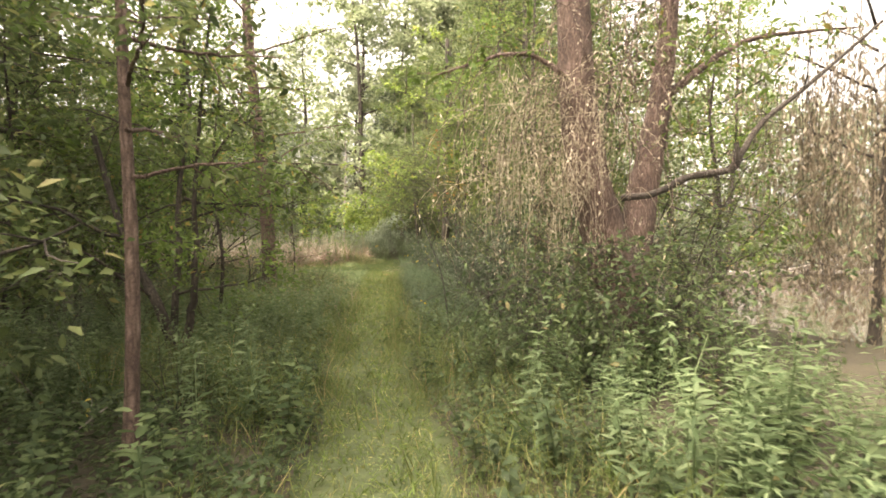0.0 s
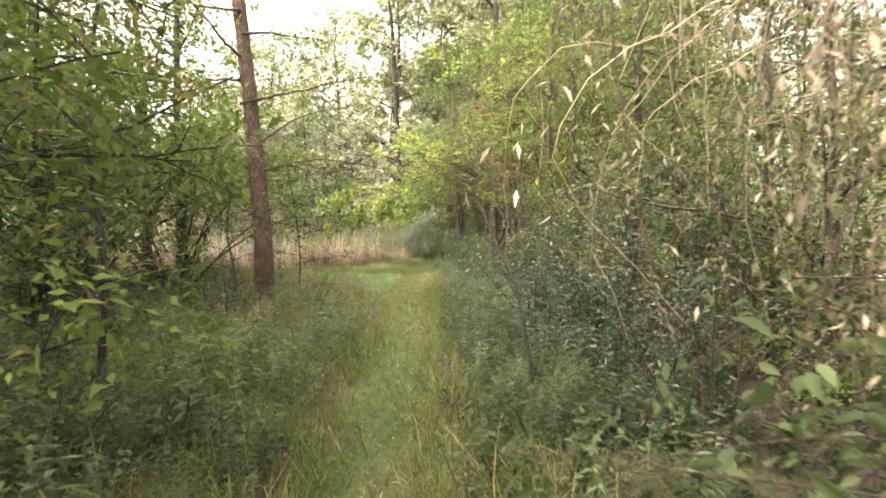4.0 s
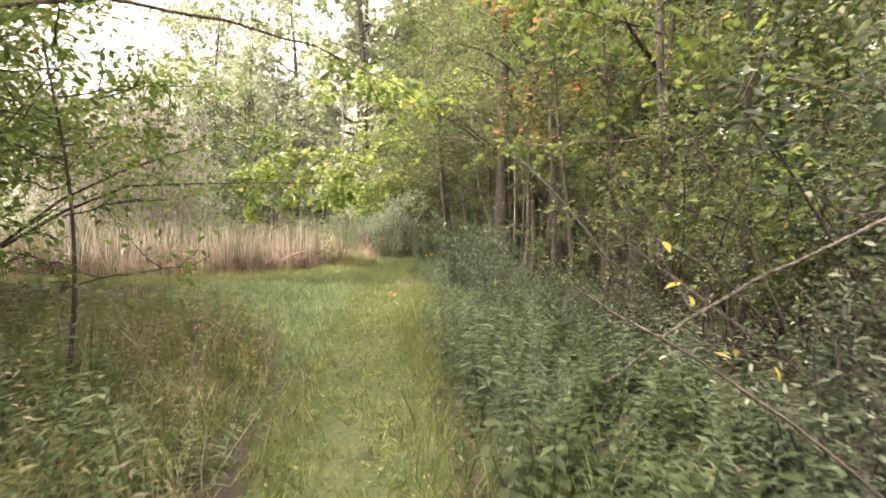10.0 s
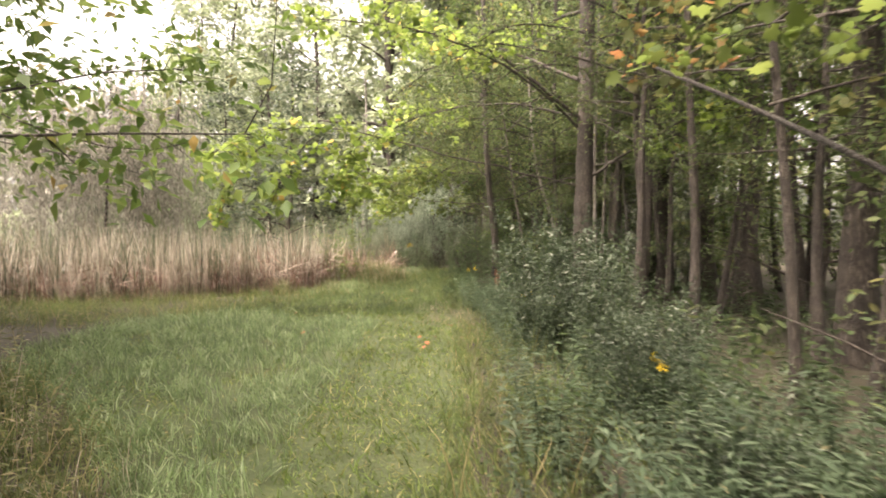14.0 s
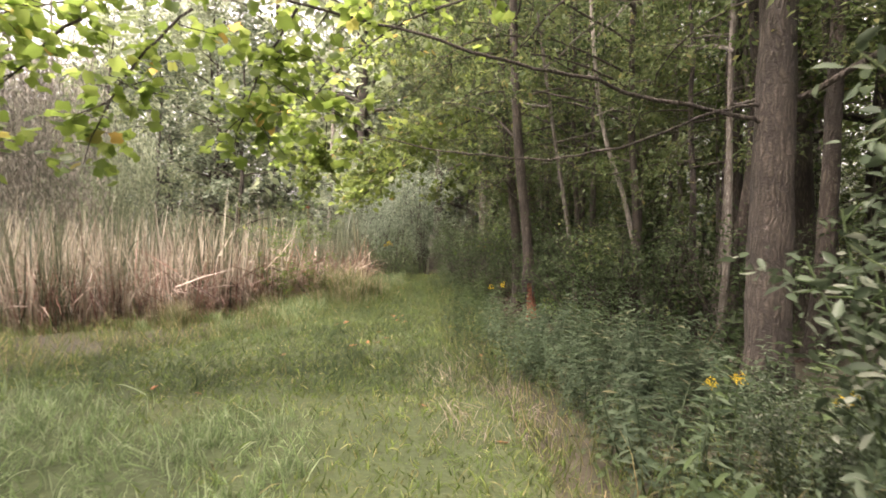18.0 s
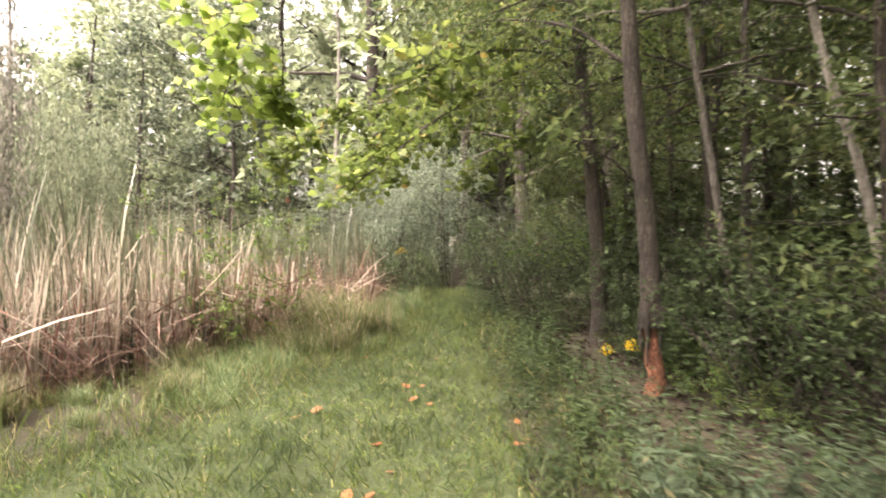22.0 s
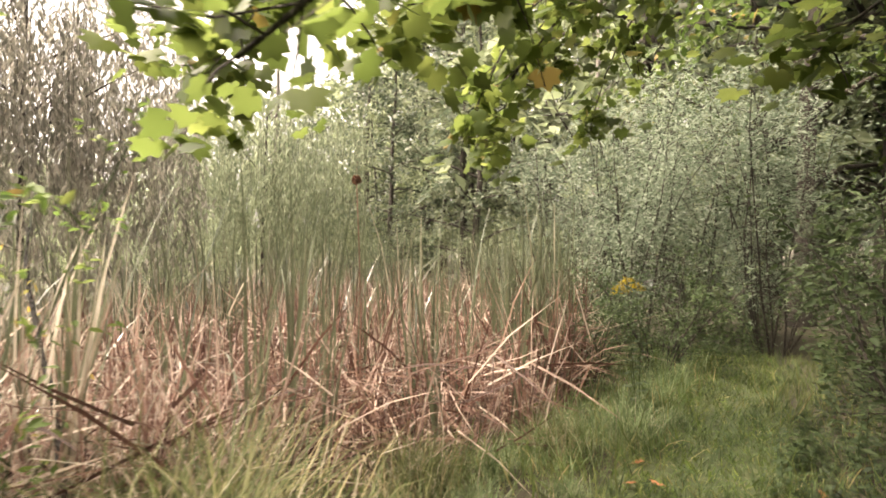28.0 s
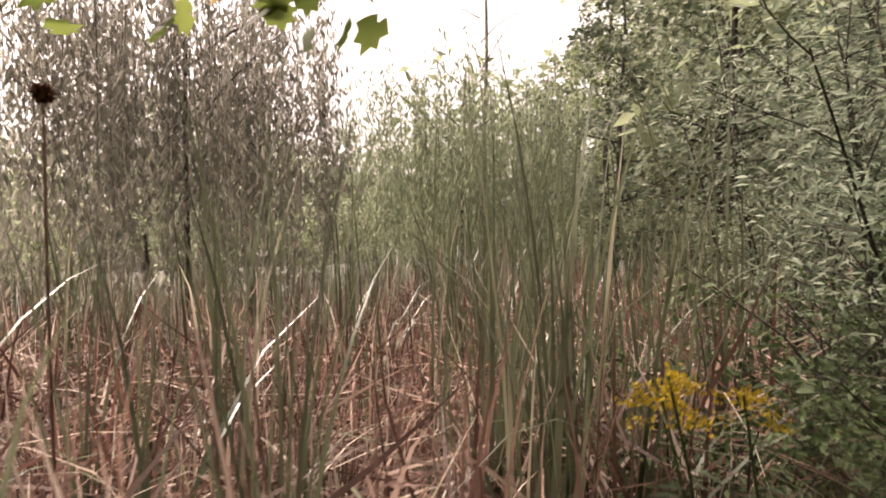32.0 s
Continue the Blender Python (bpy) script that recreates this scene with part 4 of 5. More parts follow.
reed_field("dry_cattails", 42, strip_field(42, 2600, 26, 43, stand, lambda y: reed_front(y) + 0.1), 0.5, 1.6, STRAW, "dead straw-coloured cattail leaves standing among green ones", 6, 0.2)

reed_field("bleached_cattails", 44, strip_field(44, 1800, 26, 32.0, stand, reed_front, patchy(8, -0.5)), 1.3, 2.4, BLEACHED, "bleached dry cattail leaves rising among green ones", 6, 0.1)
reed_field("dry_cattails", 45, strip_field(45, 1100, 26, 32.6, lambda y: reed_front(y) - 3.0, lambda y: reed_front(y) + 0.15), 0.5, 1.45, PINKSTRAW, "pinkish straw-coloured dead cattail leaves at the marsh edge", 6, 0.25)


def litter():
    rng = np.random.default_rng(50)
    p = strip_field(43, 17000, 26, 42, lambda y: reed_front(y) - 5, lambda y: reed_front(y) + 0.25)
    n = len(p)
    p[:, 2] += rng.random(n) ** 1.3 * 0.85
    d = unit(rng.normal(size=(n, 3)) * [1, 1, 0.6])
    strip = (np.array([[-0.011, 0, 0], [0.011, 0, 0], [-0.01, 0.5, 0.03], [0.01, 0.5, 0.03], [0, 1, -0.05]]), np.array([[0, 1, 3], [0, 3, 2], [2, 3, 4]]))
    stuff("reed_litter", spread(strip, p, frames(d, np.array([0, 0, 1.0]), rng, 0.6), rng.uniform(0.35, 0.95, n)), STRAW, "tangle of broken reddish brown cattail leaves", "reeds")


litter()


# ---- single trees, vines and plants, one by one ----
def hero(name, label, category, at, trunk, r0, r1, bark, limbs, crown, seed, sides=12, droop=-0.03, group="", flare=1.4):
    """A tree with a shaped trunk and limbs. trunk and limbs: control points from its foot; a limb: points, radius, leafy from, twigs, twig length.
    crown: leaves a twig, leaf size, shape, material."""
    rng = np.random.default_rng(seed)
    ob = thing(name, label, category, group)
    ob.matrix_basis = pose(at[0], at[1], float(height(*at)))
    line = curve(trunk, 8)
    rad = np.linspace(r0, r1, len(line))
    rad[:3] *= [flare, 1 + (flare - 1) * 0.5, 1 + (flare - 1) * 0.15]
    part("trunk", tube(line, rad, sides, 0.13, rng), bark, ob, smooth=True)
    tw, sp = [], []
    for pts, r, start, n, length in limbs:
        ln = curve(pts, 7)
        ln = ln + np.cumsum(rng.normal(0, 0.012, ln.shape), 0)
        part("limb", tube(ln, np.linspace(r, max(r * 0.25, 0.004), len(ln)), 7, 0.1, rng), bark, ob, smooth=True)
        sub = sprays(rng, ln, start, n, length, droop)
        sp += sub
        tw += [tube(s, np.linspace(0.007, 0.0025, 4), 3) for s in sub[::2]]
    if tw:
        part("twigwork", stack(tw), bark, ob, smooth=True, kind="stuff")
        part("crown", leaves_on(rng, sp, crown[0], crown[1], crown[2], 0.5, 0.06), crown[3], ob)
    return ob


def ring_limbs(seed, n, z0, z1, reach, r=0.03, twigs=12, length=0.8, rise=0.25, foot=(0, 0)):
    rng = np.random.default_rng(seed)
    out = []
    for k in range(n):
        z = z0 + (z1 - z0) * k / max(n - 1, 1)
        a = k * 2.4 + rng.normal(0, 0.3)
        d = np.array([math.cos(a), math.sin(a)]) * reach * rng.uniform(0.7, 1.1)
        b = np.array([foot[0] * z, foot[1] * z])
        out.append(([(*b, z), (*(b + d * 0.5), z + rise * reach * 0.6), (*(b + d), z + rise * reach)], r, 0.25, twigs, length))
    return out


# the slim reddish stem beside the start, and the forked leaning one behind it
hero("sapling_tree", "slim reddish-brown stem with dark leafy twigs overhead", "tree", (-2.05, 3.5), [(0, 0, -0.1), (0.03, 0, 1.2), (-0.05, 0.05, 2.6), (-0.12, 0.1, 4.6)], 0.05, 0.03, REDBARK,
     ring_limbs(201, 9, 1.9, 4.3, 1.3, 0.016, 11, 0.6, 0.1), (15, 0.085, OVATE, OLIVE), 201)
hero("leaning_tree", "forked dark stem leaning away from the trail", "tree", (-3.1, 6.4), [(0, 0, -0.1), (-0.35, 0.1, 0.7), (-0.8, 0.2, 1.5), (-1.3, 0.3, 3.0)], 0.075, 0.03, DARKBARK,
     [([(0, 0, 0.15), (0.12, 0.05, 1.1), (0.1, 0.1, 2.2), (0.25, 0.2, 4.2)], 0.055, 0.4, 26, 0.8), ([(-0.8, 0.2, 1.5), (-1.5, -0.3, 1.9), (-2.4, -0.8, 2.0)], 0.03, 0.2, 18, 0.7),
      ([(-0.4, 0.1, 0.8), (-1.1, -0.5, 1.5), (-1.9, -1.1, 1.8)], 0.022, 0.2, 18, 0.6), ([(0.1, 0.1, 2.2), (0.7, -0.3, 2.7), (1.1, -0.6, 2.8)], 0.02, 0.2, 18, 0.6)] + ring_limbs(202, 6, 2.0, 3.8, 1.6, 0.02, 12, 0.7, 0.0),
     (14, 0.085, OVATE, OLIVE), 202)
for k, (x, y) in enumerate([(-3.5, 2.7), (-5.6, 3.6)]):
    hero("sapling_tree", "dark small tree with dense layered twigs and olive leaves", "tree", (x, y), [(0, 0, -0.1), (0.08, 0, 1.0), (-0.06, 0.08, 2.4), (0.05, 0.1, 5.2)], 0.04, 0.014, DARKBARK,
         ring_limbs(205 + k, 15, 0.9, 5.0, 1.35, 0.013, 14, 0.6, 0.08), (18, 0.075, OVATE, OLIVE), 206 + k, group="dark small trees by the trail")
hero("leafy_sapling", "young tree with layered green leaves by the trail", "tree", (-3.5, 8.3), [(0, 0, -0.1), (0.1, 0, 1.2), (-0.1, 0.1, 2.4), (0.0, 0.2, 4.0)], 0.035, 0.012, DARKBARK,
     ring_limbs(203, 10, 1.1, 3.8, 1.1, 0.012, 9, 0.5, 0.1), (13, 0.085, OVATE, FRESH), 203)

# the old double trunk hung with vines
vine_tree = hero("old_tree", "massive twin-trunked old tree with rough reddish bark", "tree", (1.75, 6.3),
     [(0.35, 0, -0.15), (0.3, 0, 0.9), (-0.05, 0, 2.2), (-0.2, 0.05, 3.6), (-0.3, 0.1, 6.5), (-0.3, 0.1, 9.5)], 0.3, 0.14, REDBARK,
     [([(0.45, 0.1, 0.3), (0.6, 0.2, 1.4), (0.85, 0.3, 2.6), (1.05, 0.4, 4.2), (1.2, 0.4, 9.0)], 0.27, 0.5, 30, 1.3),
      ([(-0.1, 0, 3.2), (-0.8, -0.3, 3.5), (-1.7, -0.5, 3.2)], 0.045, 0.3, 8, 0.5), ([(0.9, 0.3, 3.2), (2.2, 0.8, 4.1), (4.2, 1.5, 4.6)], 0.06, 0.2, 22, 1.1)]
     + [([(p[0][0] - 0.25, p[0][1], p[0][2])] + p[1:], r, s, n, l) for p, r, s, n, l in ring_limbs(205, 10, 4.4, 9.2, 2.6, 0.045, 14, 1.1, 0.2)], (13, 0.13, LEAF, FRESH), 204, 16, group="")


def hanging(name, label, seed, n, x0, x1, y0, y1, z0, z1, drop0, drop1, r, per, leaf, shape, mat, woodmat, sway=0.25, category="vine", hang=-0.7, kink=0.0):
    """Strands that arch out, tangle and hang down, with leaves."""
    rng = np.random.default_rng(seed)
    ob = thing(name, label, category)
    wood, sp = [], []
    for k in range(n):
        x, y, z = rng.uniform(x0, x1), rng.uniform(y0, y1), rng.uniform(z0, z1)
        d = rng.uniform(drop0, drop1)
        sx = rng.normal(0, sway, 2)
        up = kink * rng.uniform(-0.2, 0.6)
        ln = curve([(x, y, z), (x + sx[0], y + sx[1], z + up), (x + sx[0] * 1.9, y + sx[1] * 1.5, z - d * 0.45), (x + sx[0] * (1.7 + kink * rng.normal()), y + sx[1] * 1.4, z - d)], 4)
        ln = ln + np.cumsum(rng.normal(0, 0.02, ln.shape), 0)
        wood.append(tube(ln, np.linspace(r, r * 0.4, len(ln)), 3))
        sp.append(ln)
    part("strandwork", stack(wood), woodmat, ob, smooth=True, kind="stuff")
    part("foliage", leaves_on(rng, sp, per, leaf, shape, 0.8, 0.06, hang), mat, ob)
    return ob


hanging("dry_vine", "tangled curtain of dry tan vine stems and withered leaves", 211, 210, 0.45, 1.75, 5.4, 6.2, 1.8, 3.2, 0.4, 1.2, 0.0035, 13, 0.055, SLIM, DRY, DRY, 0.2, kink=0.45)
hanging("dry_vine", "dry vine stems wrapped round the old trunks", 214, 80, 1.3, 3.0, 5.75, 6.15, 2.9, 4.8, 0.5, 1.2, 0.006, 12, 0.07, SLIM, DRY, REDBARK, 0.25, kink=0.6)
hanging("green_vine", "leafy green vine draped over the old trunk", 212, 280, 0.75, 3.0, 5.0, 6.1, 0.45, 1.45, 0.3, 1.1, 0.004, 20, 0.075, OVATE, HERB, DARKBARK, 0.3, hang=-0.15, kink=0.4)
hanging("dry_vine", "bare looping vine stems against the trunk", 213, 44, 0.6, 2.3, 5.5, 6.0, 1.6, 3.4, 0.8, 1.8, 0.007, 2, 0.07, SLIM, DRY, REDBARK, 0.3, kink=1.2)


def dead_branch():
    ob = thing("dead_branch", "bare dark crooked branch reaching out from the old tree", "branch")
    ln = curve([(1.9, 5.75, 1.95), (2.2, 5.6, 1.99), (2.55, 5.6, 2.16), (2.98, 5.6, 2.24), (3.1, 5.6, 2.42), (3.35, 5.65, 2.75), (3.8, 5.7, 3.1), (4.7, 5.8, 3.85)], 6)
    rng = np.random.default_rng(9)
    part("bough", tube(ln, np.interp(np.arange(len(ln)), [0, 20, 27, len(ln)], [0.035, 0.04, 0.035, 0.014]), 8, 0.25, rng), DARKBARK, ob, smooth=True)
    part("knot", tube(curve([(2.97, 5.58, 2.2), (3.0, 5.52, 2.38), (2.99, 5.5, 2.5)], 4), np.linspace(0.035, 0.018, 8), 7, 0.3, rng), DARKBARK, ob, smooth=True)
    for k, i in enumerate((9, 16, 24, 31, 36)):
        tw = wander(rng, ln[i], (rng.normal(0, 0.5), -0.4, rng.normal(0.3, 0.5)), rng.uniform(0.4, 0.9), 5, 0.25)
        part("twig", tube(tw, np.linspace(0.01, 0.003, 6), 4), DARKBARK, ob, smooth=True)


dead_branch()


def willow(name, label, at, seed, h, n, reach, mat, drop=(1.5, 3.0), leaf=0.12):
    ob = hero(name, label, "tree", at, [(0, 0, -0.1), (0.1, 0, h * 0.4), (0.3, 0.1, h)], 0.075, 0.025, DARKBARK, ring_limbs(seed, 8, h * 0.5, h * 0.95, reach, 0.025, 10, 0.8, 0.55), (8, 0.09, SLIM, mat), seed)
    rng = np.random.default_rng(seed + 1)
    sp = []
    for k in range(n):
        a, q = rng.uniform(0, 2 * math.pi), reach * rng.uniform(0.3, 1.15)
        top = h * rng.uniform(0.7, 1.05)
        p = np.array([math.cos(a) * q, math.sin(a) * q, top])
        sp.append(curve([p, p + [rng.normal(0, 0.1), rng.normal(0, 0.1), -rng.uniform(*drop) * 0.5], p + [rng.normal(0, 0.2), rng.normal(0, 0.2), -rng.uniform(*drop)]], 3))
    part("strandwork", stack([tube(s, np.linspace(0.004, 0.002, len(s)), 3) for s in sp]), DARKBARK, ob, kind="stuff")
    part("curtain", leaves_on(rng, sp, 50, leaf, SLIM, 0.8, 0.09, -1.2), mat, ob)
    return ob


DULL = leaf_material("dull_brown_leaf", [(0.0, (0.15, 0.125, 0.085)), (0.5, (0.26, 0.215, 0.155)), (1.0, (0.42, 0.36, 0.28))], rough=0.6)
GREYDULL = leaf_material("greyish_brown_leaf", [(0.0, (0.13, 0.13, 0.105)), (0.5, (0.22, 0.215, 0.175)), (1.0, (0.36, 0.34, 0.285))], rough=0.6, through_light=0.55)
willow("weeping_tree", "weeping tree with brownish drooping foliage over the pond", (6.5, 8.1), 221, 5.0, 260, 1.7, DULL, (2.6, 4.6))
willow("weeping_tree", "weeping tree in hazed grey-green at the far edge of the marsh", (-19.0, 42.5), 224, 7.0, 380, 3.4, HAZEGREY, (3.0, 5.8), 0.22)
willow("weeping_tree", "greyish brown weeping tree behind the reeds", (-15.6, 34.6), 227, 7.5, 480, 3.0, GREYDULL, (3.0, 6.2), 0.2)


def fallen_log(name, label, pts, r, bark=PALEBARK, seed=1, stubs=2):
    rng = np.random.default_rng(seed)
    ob = thing(name, label, "log")
    ln = curve(pts, 7)
    v, f = tube(ln, np.linspace(r, r * 0.6, len(ln)), 9, 0.18, rng)
    part("stem", (v, f), bark, ob, smooth=True)
    for k in range(stubs):
        i = int(len(ln) * (0.3 + 0.5 * k / max(stubs, 1)))
        part("stub", tube(wander(rng, ln[i], (rng.normal(), rng.normal(), 0.7), r * 6, 3, 0.15), np.linspace(r * 0.45, r * 0.15, 4), 6), bark, ob, smooth=True)
    return ob


fallen_log("fallen_log", "weathered grey log lying on the muddy far bank of the pond", [(13, 26.2, -0.2), (16, 25.6, -0.05), (20, 25.8, 0.0), (23, 26.5, 0.25)], 0.2, PALEBARK, 2, 3)
fallen_log("fallen_log", "thin pale dead branch slanting over the bank", [(14.5, 25.4, -0.2), (17.5, 25.2, 0.4), (20.5, 25.6, 1.3)], 0.08, PALEBARK, 3, 2)
fallen_log("fallen_log", "pale fallen pole leaning in the undergrowth", [(2.0, 15.5, 0.08), (1.65, 16.2, 0.42), (1.2, 17.3, 1.0), (0.9, 18.3, 1.45)], 0.03, BARK, 4, 1)
fallen_log("fallen_log", "dark broken stem leaning across the shrubs", [(1.25, 16.9, 0.03), (0.85, 17.7, 0.9), (0.45, 18.45, 1.66), (0.1, 19.4, 2.3), (-0.26, 20.26, 2.84)], 0.024, BLACKBARK, 5, 2)
fallen_log("fallen_log", "pale log lying on the shaded wood floor", [(2.2, 31.5, 0.15), (3.4, 31.9, 0.35), (4.8, 32.2, 0.5)], 0.07, PALEBARK, 6, 1)


YELLOW = leaf_material("yellowing_leaf", [(0.0, (0.3, 0.32, 0.1)), (0.5, (0.5, 0.42, 0.1)), (1.0, (0.6, 0.45, 0.08))], through_light=0.5)
def slanting_twig(label, seed, pts, r, leafy, bark=PALEBARK):
    """A long thin dead stem with a few yellowing leaves."""
    rng = np.random.default_rng(seed)
    ob = thing("fallen_branch", label, "branch")
    ln = curve(pts, 7)
    ln = ln + np.cumsum(rng.normal(0, 0.004, ln.shape), 0)
    part("stem", tube(ln, np.linspace(r, r * 0.45, len(ln)), 6, 0.2, rng), bark, ob, smooth=True)
    tw = [wander(rng, ln[int(q * (len(ln) - 1))], (rng.normal(), rng.normal(), 0.5), 0.3, 3, 0.2) for q in leafy]
    part("twigwork", stack([tube(t, np.linspace(0.004, 0.0015, 4), 3) for t in tw]), bark, ob, kind="stuff")
    part("foliage", leaves_on(rng, tw, 3, 0.055, OVATE, 0.6, 0.02, -0.8), YELLOW, ob)


slanting_twig("long thin pale branch slanting over the weeds with yellowing leaves", 31, [(-0.93, 11.42, 0.93), (-0.6, 11.56, 1.03), (-0.1, 11.8, 1.15), (0.6, 12.1, 1.26), (1.2, 12.4, 1.3)], 0.0055, (0.2, 0.26, 0.8), GREYSTEM)
slanting_twig("thin bare arching twig among the weeds", 32, [(-0.55, 13.3, 0.8), (-0.4, 12.98, 1.1), (-0.12, 12.72, 1.36), (0.5, 12.4, 1.72), (1.3, 12.1, 2.0)], 0.006, (0.3, 0.7), GREYSTEM)
slanting_twig("dark leaning twig with orange withered leaves", 33, [(0.5, 12.0, 0.2), (0.1, 12.3, 0.55), (-0.35, 12.7, 0.95), (-0.75, 13.1, 1.2)], 0.008, (0.2, 0.5, 0.8), DARKBARK)
slanting_twig("crooked grey dead stem leaning over the shrubs", 34, [(0.1, 8.75, 0.0), (0.0, 8.95, 0.8), (-0.2, 9.45, 1.39), (-0.37, 9.9, 1.8), (-0.47, 10.15, 2.05)], 0.015, (0.6, 0.9), BLACKBARK)
slanting_twig("thin forked dead stem rising from the shrubs", 35, [(-0.2, 9.45, 1.39), (-0.12, 9.47, 1.65), (0.0, 9.5, 2.03), (0.05, 9.5, 2.25)], 0.008, (0.7,), BLACKBARK)
slanting_twig("grey fallen stick lying in the creeping leaves", 36, [(-3.6, 3.3, 0.16), (-3.0, 3.6, 0.12), (-2.6, 3.65, 0.14), (-2.4, 3.85, 0.3)], 0.014, (0.9,), PALEBARK)
slanting_twig("dark leaning stem of a marsh sapling before the reeds", 38, [(-5.45, 31.75, 0.0), (-5.75, 31.85, 0.35), (-6.15, 31.95, 0.72), (-6.6, 32.0, 1.15), (-6.95, 32.1, 1.6)], 0.024, (0.5, 0.7, 0.85, 0.95), BLACKBARK)

# the trunk with the arching limb, and the domed bushes behind it
hero("trail_tree", "straight reddish-grey trunk with a long arching limb over the trail", "tree", (-4.78, 14.9), [(0, 0, -0.1), (-0.06, 0, 1.5), (-0.25, 0.1, 3.4), (-0.65, 0.2, 7.0), (-0.8, 0.3, 9.5)], 0.21, 0.11, REDBARK,
     [([(-0.2, 0, 2.75), (0.9, 0.3, 3.05), (1.85, 0.6, 2.97), (2.6, 0.9, 2.8), (3.25, 1.2, 2.55)], 0.02, 0.75, 9, 0.4), ([(-0.25, 0, 2.9), (-1.0, -0.2, 3.2), (-2.6, -0.4, 3.6)], 0.028, 0.2, 20, 0.8),
      ([(-0.15, 0, 1.9), (-0.8, -0.4, 2.2), (-1.6, -0.8, 2.25)], 0.018, 0.3, 12, 0.6), ([(-0.3, 0.1, 3.3), (0.3, 1.4, 4.2), (1.2, 2.6, 4.7)], 0.03, 0.3, 22, 0.9)]
     + [([(x - 0.5, y, z) for x, y, z in p], r, s, n, l) for p, r, s, n, l in ring_limbs(231, 11, 4.2, 9, 2.6, 0.035, 20, 1.0, 0.15)], (18, 0.09, LEAF, FRESH), 230, 14)
for k, (x, y, s) in enumerate([(-8.5, 18.0, 1.08), (-10.5, 17.0, 1.4), (-12.4, 18.6, 1.4)]):
    if k == 0:
        dome = shrub("domed_bush", "big domed bush with bare dark stems and a dense green top", 241, 5.4, 2.9, 18, 26, 20, 0.12, LEAF, FRESH, DARKBARK, 0.42, -0.1, 0.9, "bush", "domed bushes", 0.6, 0.1, 0.035)
        settle(dome, x, y, 0, s)
    else:
        put(dome, x, y, 80 * k, s)
hero("trail_sapling", "thin-stemmed young tree with yellow-green leaves at the meadow corner", "tree", (-4.4, 15.6), [(0, 0, -0.1), (0.1, 0, 0.8), (0.0, 0.1, 1.8), (-0.2, 0.1, 3.0)], 0.022, 0.01, DARKBARK,
     ring_limbs(251, 11, 0.9, 2.9, 1.1, 0.009, 9, 0.5, 0.15), (11, 0.08, LEAF, FRESH), 251)
hero("trail_sapling", "spreading low bush-like sapling with fine twigs", "tree", (-5.2, 14.2), [(0, 0, -0.1), (0.1, 0, 0.7), (-0.1, 0.1, 1.6), (0, 0.1, 2.4)], 0.025, 0.01, DARKBARK,
     ring_limbs(252, 11, 0.5, 2.3, 1.2, 0.009, 9, 0.5, 0.2), (11, 0.07, LEAF, OLIVE), 252)

# trees of the wood edge that can be told apart
hero("amber_maple", "small maple turning orange among green leaves", "tree", (0.9, 20.3), [(0, 0, -0.1), (-0.1, 0, 1.6), (-0.3, -0.1, 3.2), (-0.5, -0.2, 5.5)], 0.05, 0.02, DARKBARK,
     [([(x - 0.3, y - 0.1, z) for x, y, z in p], r, s, n, l) for p, r, s, n, l in ring_limbs(261, 10, 2.5, 5.2, 1.7, 0.016, 9, 0.6, 0.1)], (9, 0.09, MAPLE, AMBER), 261)
hero("leafy_maple", "maple with wide flat sprays of yellow-green leaves", "tree", (1.3, 17.6), [(0, 0, -0.1), (0.1, 0.1, 2), (0, 0.1, 4), (0.1, 0.1, 7)], 0.07, 0.03, BARK,
     ring_limbs(262, 12, 2.1, 6.5, 2.2, 0.02, 10, 0.8, 0.05), (9, 0.1, MAPLE, SHADEMAPLE), 262)
for k, (x, y, r, h, lx) in enumerate([(2.1, 19.6, 0.09, 8, 0.02), (6.2, 24.0, 0.14, 9, -0.06), (6.6, 24.3, 0.15, 10, 0.0), (7.0, 24.1, 0.12, 9, 0.08), (7.2, 24.5, 0.1, 9, 0.16), (3.9, 22.6, 0.11, 9, 0.03), (1.0, 22.8, 0.07, 8, -0.02), (1.4, 28.9, 0.17, 10, 0.02),
                                      (1.3, 30.2, 0.05, 7, -0.03), (1.9, 30.3, 0.045, 7, 0.01), (2.35, 30.0, 0.05, 8, 0.02), (-0.5, 29.9, 0.045, 7, -0.14), (0.6, 27.4, 0.05, 7, 0.03), (1.6, 27.2, 0.12, 9, 0.05), (0.9, 28.2, 0.045, 8, 0.06), (1.7, 28.6, 0.05, 8, -0.05), (2.7, 29.4, 0.055, 8, 0.04)]):
    hero("wood_edge_tree", "bare lower trunk of a tree at the edge of the wood" if r > 0.06 else "thin bare stem at the edge of the wood", "tree", (x, y),
         [(0, 0, -0.1), (lx * 1.5 + 0.05, 0, h * 0.2), (lx * h * 0.5, 0.05, h * 0.5), (lx * h, 0.1, h)], r, r * 0.45, GREYSTEM if r < 0.06 else DARKBARK if k % 2 else BARK,
         [([(a + lx * c, b, c) for a, b, c in p], q, s, n, l) for p, q, s, n, l in ring_limbs(270 + k, 7, h * 0.42, h * 0.95, 1.9, 0.022, 11, 0.9, 0.2)], (16, 0.1, LEAF, (OLIVE, FRESH, DEEP)[k % 3]), 270 + k, 10, group="trees at the wood edge")
